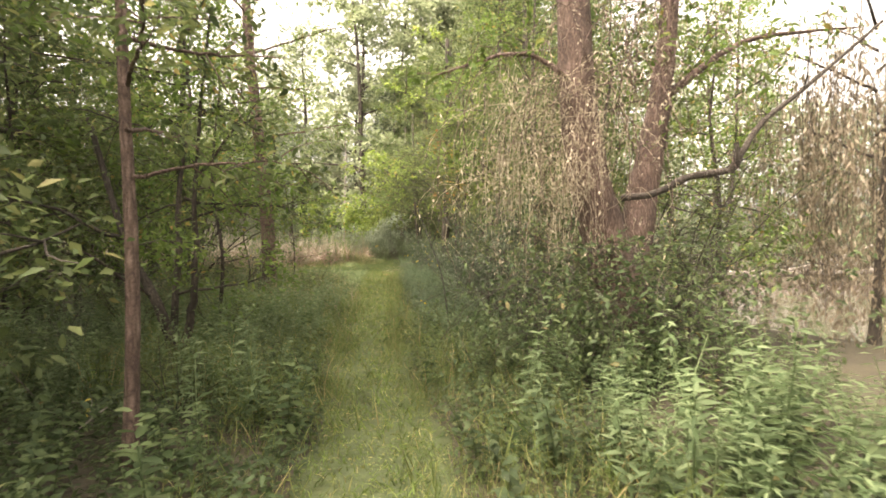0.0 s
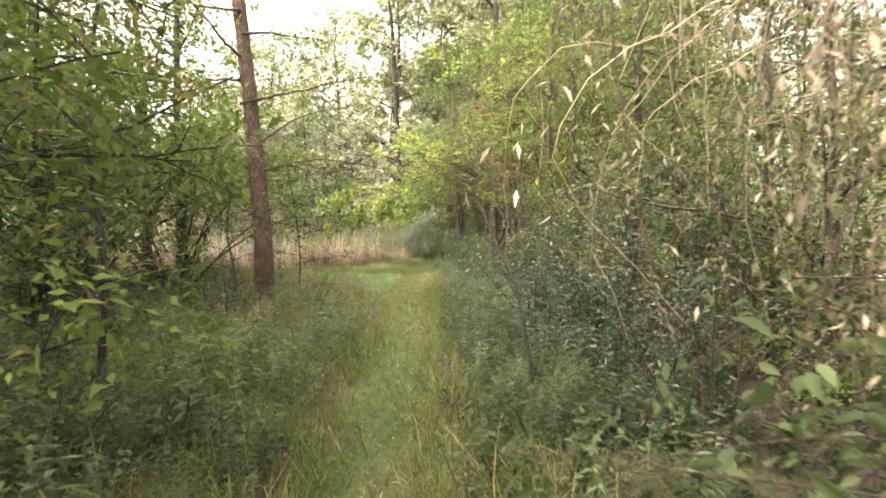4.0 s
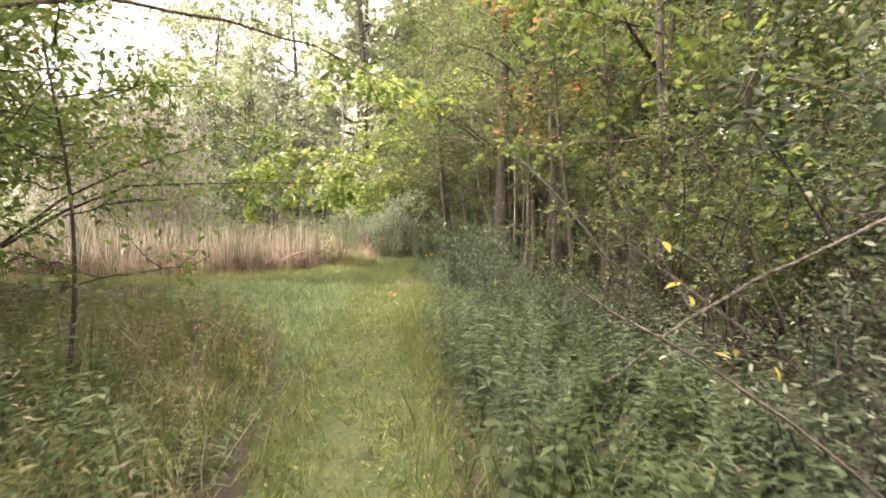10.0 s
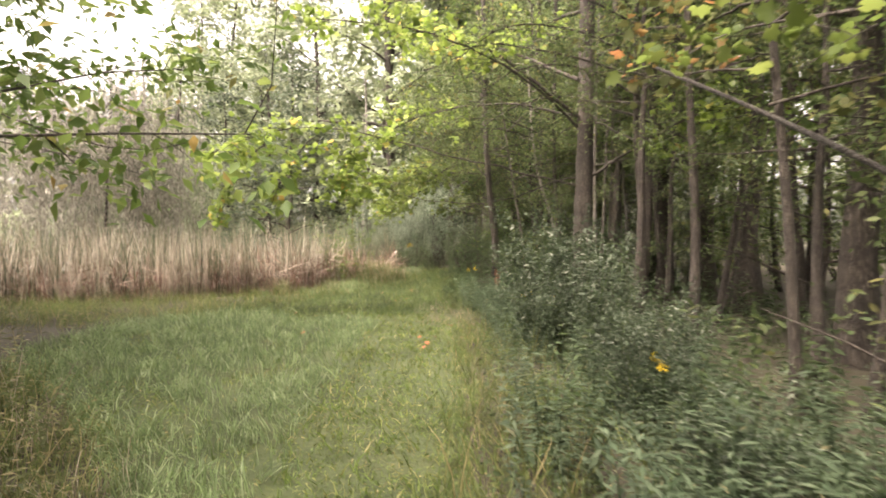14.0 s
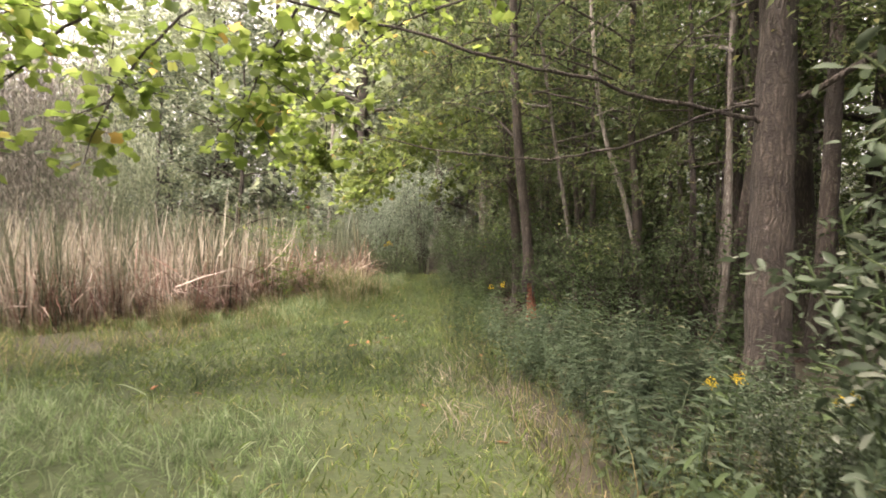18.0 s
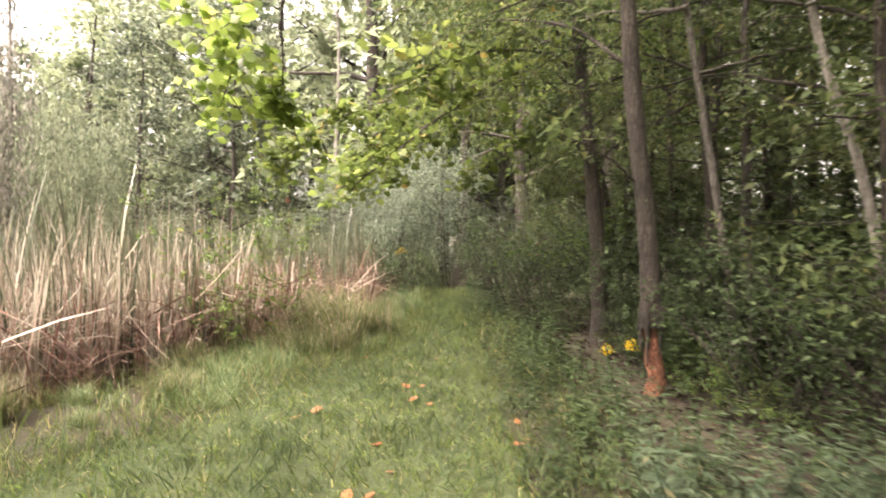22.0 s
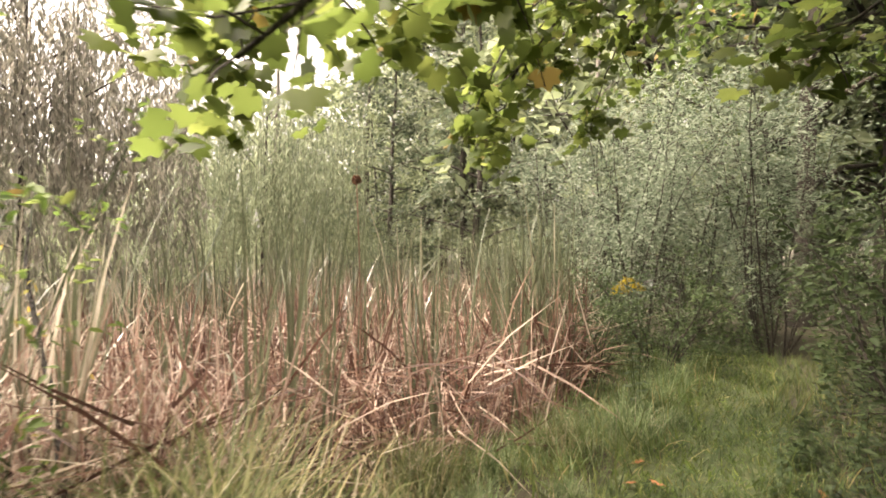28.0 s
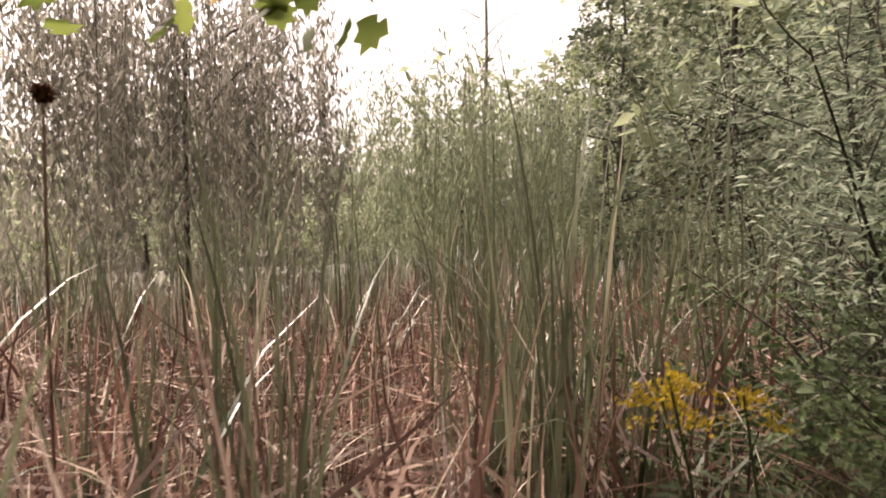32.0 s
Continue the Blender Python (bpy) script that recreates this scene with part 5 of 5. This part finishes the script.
hero("curved_tree", "thin pale curved trunk at the edge of the wood", "tree", (0.35, 29.1), [(0, 0, -0.1), (-0.12, 0, 0.8), (-0.35, 0, 1.9), (-0.75, 0.05, 3.4), (-1.0, 0.1, 6.5)], 0.05, 0.022, PALEBARK,
     [([(x - 0.8, y, z) for x, y, z in p], r, s, n, l) for p, r, s, n, l in ring_limbs(290, 6, 3.2, 6.2, 1.3, 0.014, 9, 0.7, 0.2)], (11, 0.12, LEAF, OLIVE), 290)

# the tree whose long limb reaches across the meadow and carries the big bright leaves
hero("tulip_tree", "brown trunk with long limbs and big bright leaves", "tree", (0.1, 25.5), [(0, 0, -0.1), (0, 0, 1.5), (0.05, 0.05, 3.4), (0.1, 0.1, 8.0), (0.1, 0.1, 11)], 0.19, 0.1, BARK,
     [([(0, 0, 2.33), (-0.5, 0.05, 2.42), (-1.4, 0.1, 2.6), (-2.2, 0.1, 2.8), (-3.1, 0.1, 3.0), (-4.1, 0.1, 3.2), (-5.1, 0.0, 3.3), (-6.1, -0.2, 3.1), (-6.9, -0.5, 2.6)], 0.022, 0.5, 46, 0.7), ([(0, 0, 2.5), (-0.5, 0.05, 2.44), (-1.4, 0.1, 2.2), (-2.2, 0.1, 2.14), (-3.1, 0.1, 2.3), (-4.1, 0.1, 2.75)], 0.016, 0.85, 8, 0.5), ([(-4.5, 3.4, 3.6), (-4.72, 4.0, 2.9), (-4.75, 4.3, 2.25)], 0.01, 0.4, 12, 0.3), ([(-4.9, 0.0, 3.3), (-5.4, -0.2, 2.6), (-5.6, -0.3, 1.9)], 0.014, 0.1, 18, 0.5), ([(-5.7, -0.2, 3.15), (-6.3, -0.4, 2.5), (-6.5, -0.5, 1.9)], 0.014, 0.1, 18, 0.5), ([(-4.0, 0.0, 3.3), (-4.5, 0.3, 2.8), (-4.7, 0.4, 2.3)], 0.014, 0.1, 24, 0.5),
      ([(-0.1, 0, 3.6), (-1.4, 1.0, 4.1), (-3.0, 2.2, 4.2), (-4.6, 3.6, 3.7), (-5.4, 4.5, 2.9)], 0.026, 0.4, 50, 0.8),
      ([(-0.1, 0, 3.4), (-1.2, -0.9, 4.1), (-2.6, -1.6, 4.5), (-4.2, -2.0, 4.6)], 0.025, 0.4, 26, 0.8),
      ([(0.1, 0, 2.5), (1.0, -1.0, 3.1), (2.0, -1.8, 3.5)], 0.03, 0.2, 22, 0.9), ([(-0.1, 0, 3.6), (-1.8, -0.2, 4.8), (-3.8, 0.4, 5.4)], 0.04, 0.3, 30, 0.9), ([(-0.1, 0, 4.2), (-1.8, 1.6, 5.4), (-3.6, 3.0, 5.8)], 0.04, 0.3, 30, 0.9)]
     + ring_limbs(301, 8, 4.6, 10.5, 2.6, 0.04, 13, 1.0, 0.2), (10, 0.12, TULIP, BROAD), 300, 14, group="")


# two trees whose small-leaved boughs roof the trail
def roof(at, label, seed, z0, boughs, mat, h=8.0):
    rng = np.random.default_rng(seed)
    limbs = []
    for k in range(boughs):
        a = math.pi + (k / (boughs - 1) - 0.5) * 2.1 + rng.normal(0, 0.08)
        z, q = z0 + 0.34 * k + rng.uniform(0, 0.3), rng.uniform(2.7, 4.0)
        ca, sa = math.cos(a), math.sin(a)
        limbs.append(([(0, 0, z), (ca * q * 0.4, sa * q * 0.4, z + 0.55), (ca * q * 0.75, sa * q * 0.75, z + 0.5), (ca * q, sa * q, z - 0.1)], 0.02, 0.25, 34, 0.75))
    return hero("roof_tree", label, "tree", at, [(0, 0, -0.1), (0.05, 0, 1.5), (-0.05, 0.05, 3.5), (0.0, 0.1, h)], 0.075, 0.03, DARKBARK, limbs + ring_limbs(seed + 1, 5, h * 0.6, h * 0.95, 1.8, 0.02, 12, 0.8, 0.15), (17, 0.085, LEAF, mat), seed, 10, group="boughs over the trail")


roof((0.75, 24.3), "slim dark tree with fine olive boughs over the meadow", 501, 2.7, 8, OLIVE)
roof((0.1, 29.0), "slim dark tree with fine olive boughs over the trail", 503, 2.4, 8, OLIVE)
# two more, added so that their boughs shade the bend and wood floor
roof((0.0, 33.0), "slim dark tree with drooping olive boughs over the bend", 505, 2.5, 7, OLIVE)

roof((-0.3, 31.1), "slim dark tree with dense olive boughs over the bend", 507, 2.9, 9, OLIVE)


def rotten_tree():
    """The trunk whose bark and wood have rotted away at the foot."""
    ob = hero("rotten_tree", "pale brown trunk with bark peeled off its rotten red base", "tree", (-1.33, 29.8), [(0, 0, 0.62), (-0.04, 0, 1.4), (-0.2, 0.0, 2.9), (-0.3, 0.05, 5.0), (-0.35, 0.1, 8.5)], 0.095, 0.055, BARK,
        [([(-0.1, 0, 1.9), (-0.45, -0.15, 2.15), (-0.95, -0.4, 2.35)], 0.018, 0.5, 6, 0.4), ([(-0.2, 0, 3.0), (-0.9, 0.6, 3.6), (-1.9, 1.2, 3.8)], 0.022, 0.3, 16, 0.8)]
        + [([(x - 0.3, y, z) for x, y, z in p], r, s, n, l) for p, r, s, n, l in ring_limbs(311, 8, 3.6, 8, 1.9, 0.025, 12, 0.9, 0.2)], (11, 0.12, LEAF, OLIVE), 310, 12, flare=1.05)
    rng = np.random.default_rng(312)
    part("rotten_base", tube(curve([(0.02, 0, -0.1), (0.05, 0, 0.12), (0.02, 0, 0.4), (0, 0, 0.72)], 5), np.interp(np.arange(15), [0, 3, 8, 14], [0.1, 0.085, 0.075, 0.07]), 14, 0.35, rng), ROTWOOD, ob, "crumbling reddish heartwood")
    for k in range(5):
        a = k * 1.256 + 0.3
        p = np.array([math.cos(a) * 0.088, math.sin(a) * 0.088, 0.8])
        part("bark_flap", tube([p, p + [0.01 * math.cos(a), 0.01 * math.sin(a), -0.2], p + [0.0, 0.0, -0.42 - 0.1 * (k % 2)]], [0.03, 0.026, 0.006], 5, 0.2, rng), BARK, ob)
    return ob


rotten_tree()
hero("dark_tree", "dark straight trunk at the edge of the thicket", "tree", (-1.25, 32.1), [(0, 0, -0.1), (-0.05, 0, 1.4), (-0.2, 0.0, 2.9), (-0.4, 0.05, 5.0), (-0.6, 0.1, 8.5)], 0.11, 0.06, DARKBARK,
     [([(-0.1, 0, 2.3), (-0.6, -0.5, 2.9), (-1.0, -0.9, 3.1)], 0.02, 0.3, 12, 0.6), ([(0, 0, 2.5), (0.8, -0.3, 3.0), (1.6, -0.5, 3.1)], 0.022, 0.3, 14, 0.7)]
     + [([(x - 0.3, y, z) for x, y, z in p], r, s, n, l) for p, r, s, n, l in ring_limbs(321, 8, 3.4, 8, 2.0, 0.025, 12, 0.9, 0.2)], (11, 0.12, LEAF, DEEP), 320, 12)

# the maple that hangs over the marsh bank
hero("overhanging_maple", "maple with dense leafy boughs hanging over the marsh bank", "tree", (-0.4, 35.0), [(0, 0, -0.1), (-0.1, -0.1, 1.8), (-0.5, -0.3, 3.6), (-0.7, -0.4, 7)], 0.13, 0.06, DARKBARK,
     [([(-0.5, -0.3, 3.5), (-1.4, -1.0, 4.2), (-3.0, -2.2, 3.2), (-4.2, -3.2, 2.0)], 0.04, 0.2, 75, 0.8), ([(-0.5, -0.3, 3.6), (-1.8, -0.2, 4.4), (-3.6, -0.1, 3.7), (-4.8, -0.1, 2.7)], 0.035, 0.25, 50, 0.8), ([(-3.6, -0.1, 3.7), (-4.6, 0.0, 3.2), (-5.0, 0.1, 2.4)], 0.012, 0.1, 30, 0.45), ([(-3.6, -0.1, 3.7), (-4.4, -0.5, 3.1), (-4.7, -0.8, 2.3)], 0.012, 0.1, 30, 0.45), ([(-3.0, 0.0, 4.0), (-3.9, 0.4, 3.3), (-4.3, 0.6, 2.5)], 0.012, 0.1, 30, 0.45), ([(-2.4, -1.3, 3.7), (-3.5, -1.9, 3.0), (-4.2, -2.2, 2.3)], 0.014, 0.1, 40, 0.5), ([(-2.4, -1.3, 3.9), (-3.8, -1.7, 3.6), (-4.8, -2.1, 3.1), (-5.4, -2.3, 2.55)], 0.014, 0.35, 46, 0.5),
      ([(-0.5, -0.3, 3.4), (-1.2, -1.8, 4.1), (-2.4, -3.4, 3.8), (-3.2, -4.6, 3.2)], 0.035, 0.3, 55, 0.8), ([(-0.4, -0.2, 3.0), (-1.5, -0.8, 3.1), (-2.7, -1.0, 2.35)], 0.025, 0.4, 26, 0.5),
      ([(-0.5, -0.3, 3.8), (-1.6, -2.0, 5.0), (-3.2, -3.6, 4.6)], 0.035, 0.3, 34, 0.8), ([(-0.5, -0.3, 4.2), (-2.2, -1.4, 5.6), (-4.2, -2.4, 5.2)], 0.035, 0.3, 34, 0.8)]
     + ring_limbs(331, 8, 3.8, 6.8, 2.2, 0.03, 14, 0.9, 0.1), (8, 0.12, MAPLE, SHADEMAPLE), 330, 12)

# silver-leaved shrubs at the meadow's wood edge
silver = shrub("silver_shrub", "silvery shrub with pale upturned leaves on thin stems", 401, 1.75, 0.4, 11, 19, 13, 0.06, OVATE, SILVERDARK, HERB, 0.1, -0.01, 0.26, "shrub", "silvery shrubs", 0.9, 0.05, 0.008)
settle(silver, -0.95, 22.4, 0, 1.0)
for k, (x, y, s) in enumerate([(-0.55, 22.1, 0.95), (-0.4, 23.0, 0.8), (-0.95, 23.4, 0.45), (-0.5, 21.2, 0.8), (-0.55, 19.6, 0.6), (-0.1, 20.4, 0.6), (0.0, 17.1, 0.6), (-0.55, 18.2, 0.5), (0.4, 16.2, 0.6)]):
    put(silver, x, y, 70 * k, s)
grey = shrub("grey_shrub", "grey-green bushy shrub crowding the trail", 403, 1.9, 0.6, 10, 16, 15, 0.06, OVATE, SILVERDARK, DARKBARK, 0.1, -0.06, 0.4, "shrub", "grey-green shrubs", 0.7)
settle(grey, 0.5, 10.6, 0, 0.9)
for k, (x, y, s_) in enumerate([(1.0, 9.2, 1.0), (0.45, 12.1, 0.9), (1.15, 7.9, 0.9), (1.3, 11.0, 1.2), (0.6, 13.6, 0.75), (2.0, 12.6, 1.6), (1.7, 14.2, 1.5), (2.4, 11.2, 1.6), (2.5, 13.6, 1.7)]):
    put(grey, x, y, 65 * k, s_)
willowy = shrub("marsh_willow", "broad feathery grey-green willow shrub on the marsh bank", 405, 3.4, 2.0, 15, 30, 22, 0.075, SLIM, WILLOWLEAF, DARKBARK, 0.2, -0.03, 0.7, "shrub", "willow shrubs", 0.7, 0.07, 0.013)
settle(willowy, -5.2, 38.4, 0, 1.0)
for k, (x, y, s) in enumerate([(-6.2, 38.9, 1.0), (-3.6, 39.2, 1.15), (-4.8, 40.4, 1.25)]):
    put(willowy, x, y, 65 * k + 30, s)
hedge = shrub("dark_shrub", "dark dense shrub at the bend of the trail", 411, 2.0, 1.2, 12, 17, 12, 0.07, OVATE, DEEP, DARKBARK, 0.08, -0.06, 0.5, "shrub", "dark shrubs at the bend", 0.6)
settle(hedge, -2.3, 35.6, 0, 1.0)
# the last four small copies are added to darken ground that lies in shade
for k, (x, y, s) in enumerate([(-1.9, 33.6, 0.85), (-2.5, 37.6, 0.95), (-5.1, 36.5, 0.55), (-1.2, 36.8, 1.2), (-1.0, 31.0, 0.7), (-0.8, 33.0, 1.0), (-0.6, 29.0, 0.8), (0.1, 30.4, 1.1), (0.5, 31.8, 1.3), (0.9, 27.6, 1.0), (0.8, 33.6, 1.4), (2.8, 31.0, 1.5), (0.3, 35.6, 1.4), (-0.55, 31.7, 0.85), (-0.35, 32.5, 0.9), (-0.5, 30.2, 0.75), (-0.1, 28.2, 0.8), (-5.6, 37.4, 0.7), (-4.6, 37.5, 0.8), (-1.0, 31.4, 0.4), (-0.75, 30.6, 0.45), (-1.5, 33.0, 0.45), (-1.1, 30.4, 0.35)]):
    put(hedge, x, y, 75 * k, s)
for k, (x, y, s_) in enumerate([(-0.78, 31.0, 0.55), (-0.62, 30.1, 0.5), (-0.95, 29.0, 0.42), (-0.5, 31.8, 0.6)]):
    put(bushes[3], x, y, 80 * k, s_)
wispy = shrub("marsh_sapling", "wispy leafy green sapling in front of the reeds", 421, 2.1, 0.45, 5, 16, 11, 0.055, OVATE, FRESH, HERB, 0.12, -0.01, 0.3, "shrub", "wispy saplings", 0.7, 0.03, 0.0045)
settle(wispy, -5.3, 31.2, 0, 1.0)
put(wispy, -5.7, 30.7, 120, 0.9)


# goldenrod: leafy stalks with yellow plumes
def goldenrod(name, label, seed, stalks, h, plume=1.0):
    rng = np.random.default_rng(seed)
    ob = thing(name, label, "flower", "goldenrod plants")
    for k in range(stalks):
        st = wander(rng, (rng.normal(0, 0.04), rng.normal(0, 0.04), -0.03), (rng.normal(0, 0.035), rng.normal(0, 0.035), 1), h * rng.uniform(0.92, 1.05), 6, 0.04)
        part("stalk", tube(st, np.linspace(0.006, 0.003, 7), 4), HERB, ob)
        t = np.linspace(0.1, 0.85, 22) * 5.99
        i = t.astype(int)
        pos = st[i] + (st[i + 1] - st[i]) * (t - i)[:, None]
        a = np.arange(22) * 2.4
        d = unit(np.stack([np.cos(a), np.sin(a), 0.1 * np.ones(22)], 1))
        part("leafage", spread(SLIM, pos, frames(d, np.array([0, 0, 1.0]), rng, 0.2), np.linspace(0.13, 0.07, 22)), BLUEHERB, ob, kind="stuff")
        arms = [wander(rng, st[-1] - [0, 0, 0.009 * j], (math.cos(2.1 * j), math.sin(2.1 * j), 0.2), (0.065 + 0.01 * j) * plume, 3, 0.1, -0.1) for j in range(7)]
        part("plume", leaves_on(rng, arms, int(44 * plume), 0.014, LEAF, 1.0, 0.007, 0.3), FLOWER, ob, "bright yellow flower plume", kind="stuff")
    return ob


gold = goldenrod("goldenrod", "tall goldenrod with arching yellow plumes beside the trail", 431, 3, 1.26, 0.75)
settle(gold, -4.36, 35.62)
gold2 = goldenrod("goldenrod", "goldenrod with a few yellow plumes at the wood edge", 432, 2, 0.75, 0.38)
settle(gold2, -1.95, 28.6)
for k, (x, y, s) in enumerate([(-1.0, 24.0, 0.9), (-0.6, 23.6, 0.9), (-0.5, 19.4, 0.9), (-0.35, 9.6, 0.6)]):
    put(gold2, x, y, 50 * k, s)


# dark tussocks of grass on the marsh bank
tussock = thing("grass_tussock", "dark brownish green tussock of arching grass on the bank", "grass", "tussocks on the bank")
part("tuft", tuft(91, 420, 0.2, 2.3, 0.011, 4), WEED, tussock, kind="stuff")
part("dry_tuft", tuft(93, 70, 0.2, 2.6, 0.01, 4), DRY, tussock, "dead tan blades", kind="stuff")
settle(tussock, -4.75, 31.85, 0, 1.05)
for k, (x, y, s) in enumerate([(-5.25, 32.2, 0.95), (-4.35, 32.3, 0.7), (-4.6, 31.3, 0.55), (-5.1, 31.0, 0.5), (-4.9, 33.3, 0.55), (-4.5, 34.4, 0.4), (-5.9, 30.2, 0.5), (-5.6, 29.3, 0.4), (-6.6, 28.6, 0.5)]):
    put(tussock, x, y, 47 * k, s)


bright = thing("grass_tussock", "soft bright green mound of grass beside the trail", "grass", "tussocks on the bank")
part("tuft", tuft(92, 330, 0.2, 2.4, 0.014, 4), BLUEGRASS, bright, kind="stuff")
part("dry_tuft", tuft(94, 50, 0.2, 2.6, 0.01, 4), DRY, bright, "dead tan blades", kind="stuff")
settle(bright, -4.2, 34.9, 0, 0.5)
for k, (x, y, s) in enumerate([(-4.45, 35.3, 0.5), (-4.0, 35.5, 0.45), (-4.7, 34.9, 0.4), (-4.2, 36.1, 0.45), (-4.5, 33.3, 0.65), (-4.2, 33.8, 0.5), (-4.75, 33.9, 0.5), (-6.3, 29.2, 0.5), (-5.9, 28.7, 0.45), (-6.9, 28.3, 0.45)]):
    put(bright, x, y, 61 * k, s)


# leaves fallen on the trail
def fallen_leaves():
    rng = np.random.default_rng(441)
    label = "orange-brown maple leaf fallen on the grass"
    me = mesh_of("fallen_leaf", MAPLE[0], MAPLE[1], FALLEN)
    for k in range(46):
        y = rng.uniform(22.5, 35)
        x = rng.uniform(left_edge(y) + 0.1, right_edge(y) + 0.3)
        ob = new("fallen_leaf", me)
        ob.matrix_basis = pose(x, y, float(height(x, y)) + 0.045, rng.uniform(-25, 25), rng.uniform(-25, 25), rng.uniform(0, 360)) @ Matrix.Scale(rng.uniform(0.055, 0.1), 4)
        tagged(ob, label, "leaf", "fallen leaves")


fallen_leaves()


def brown_litter():
    rng = np.random.default_rng(443)
    p = strip_field(67, 5000, 27, 37, lambda y: right_edge(y) + 0.3, lambda y: right_edge(y) + 4.0)
    n = len(p)
    p[:, 2] += 0.02 + 0.03 * rng.random(n)
    d = unit(rng.normal(size=(n, 3)) * [1, 1, 0.3])
    stuff("leaf_litter", spread(OVATE, p, frames(d, np.array([0, 0, 1.0]), rng, 0.5), rng.uniform(0.05, 0.1, n)), BROWNLEAF, "dead brown leaves on the wood floor, darkened for shade", "leaves")


# litter brown, with the shade of the wood floor put into the colour too
BROWNLEAF = leaf_material("dead_brown_leaf", [(0.0, (0.018, 0.01, 0.007)), (0.6, (0.036, 0.021, 0.014)), (1.0, (0.08, 0.045, 0.03))], rough=0.8, through_light=0.15)
brown_litter()


# cattails at the front of the stand, one by one
def cattail(seed, label, blades, h, dead=4):
    rng = np.random.default_rng(seed)
    ob = thing("cattail", label, "reed", "cattails at the marsh edge")
    for k in range(blades + dead):
        dry = k >= blades
        hh = h * rng.uniform(0.7, 1.05) * (0.5 if dry else 1)
        v, f = blade(rng.uniform(0.1, 0.5) if rng.random() < 0.75 else rng.uniform(1.2, 2.6), 0.0155 / hh, 7)
        a = rng.uniform(0, 2 * math.pi)
        c, s = math.cos(a), math.sin(a)
        v = (v * hh) @ np.array([[c, s, 0], [-s, c, 0], [0, 0, 1]])
        part("dry_blade" if dry else "blade", (v + [c * 0.035, s * 0.035, -0.05], f), STRAW if dry else REED, ob, "dry straw-coloured blade" if dry else "")
    return ob


tails = [cattail(451, "clump of tall green cattail blades with dry leaves", 11, 2.3), cattail(452, "slim clump of green cattail blades", 7, 2.15, 3), cattail(453, "bent half-dry cattail clump", 6, 2.0, 7)]
rng_t = np.random.default_rng(455)
for k in range(115):
    y = rng_t.uniform(29, 39.5) if k < 85 else rng_t.uniform(27.2, 29.5)
    x = float(reed_front(y)) - 0.05 - 2.4 * rng_t.random() ** 1.2
    m = pose(x, y, float(height(x, y)), rng_t.normal(0, 3), rng_t.normal(0, 3), rng_t.uniform(0, 360)) @ Matrix.Scale(rng_t.uniform(0.82, 1.08) * (1.0 + 0.05 * min(max(y - 31, 0), 2) / 2), 4)
    if k < 3:
        tails[k].matrix_basis = m
    else:
        copy_thing(tails[k % 3], m)


def seed_head():
    """The ragged brown seed head on a thin stalk above the reeds."""
    rng = np.random.default_rng(461)
    ob = thing("seed_head", "ragged round brown seed head on a thin reed stalk", "reed")
    ob.location = (-6.2, 34.15, float(height(-6.2, 34.15)))
    top = 2.05 - float(height(-6.2, 34.15))
    part("stalk", tube(curve([(0, 0, -0.05), (0.03, 0, top * 0.6), (0, 0, top)], 5), np.linspace(0.008, 0.005, 10), 5), STRAW, ob)
    n = 260
    d = unit(rng.normal(size=(n, 3)))
    part("fluff", spread(LEAF, d * 0.022 + [0, 0, top], frames(d, np.array([0, 0, 1.0]), rng, 1.0), rng.uniform(0.015, 0.03, n)), ROTWOOD, ob, "ragged reddish brown fluff")
    part("core", tube([(0, 0, top - 0.03), (0, 0, top - 0.018), (0, 0, top), (0, 0, top + 0.018), (0, 0, top + 0.03)], [0.004, 0.024, 0.031, 0.024, 0.004], 10, 0.2, rng), ROTWOOD, ob, smooth=True)
    v, f = blade(0.2, 0.03, 3)
    part("tip", (v * 0.16 + [0, 0, top + 0.02], f), STRAW, ob)


seed_head()

# pale dead trees on the far side of the marsh
for k, (x, y, h, lx) in enumerate([(-20.6, 44.2, 12, 0.02), (-8.6, 46.5, 12, 0.01)]):
    hero("dead_tree", "pale bare dead trunk rising above the marsh thickets", "tree", (x, y), [(0, 0, -0.1), (lx * h * 0.3, 0, h * 0.3), (lx * h * 0.7 + 0.1, 0.1, h * 0.7), (lx * h, 0.1, h)], 0.13, 0.04, PALEBARK,
         [(p, 0.03, 0.9, 1, 0.3) for p, *_ in ring_limbs(470 + k, 7, h * 0.5, h * 0.95, 1.4, 0.03, 1, 0.3, 0.6)], (2, 0.1, LEAF, OLIVE), 470 + k, 9, group="dead trees")
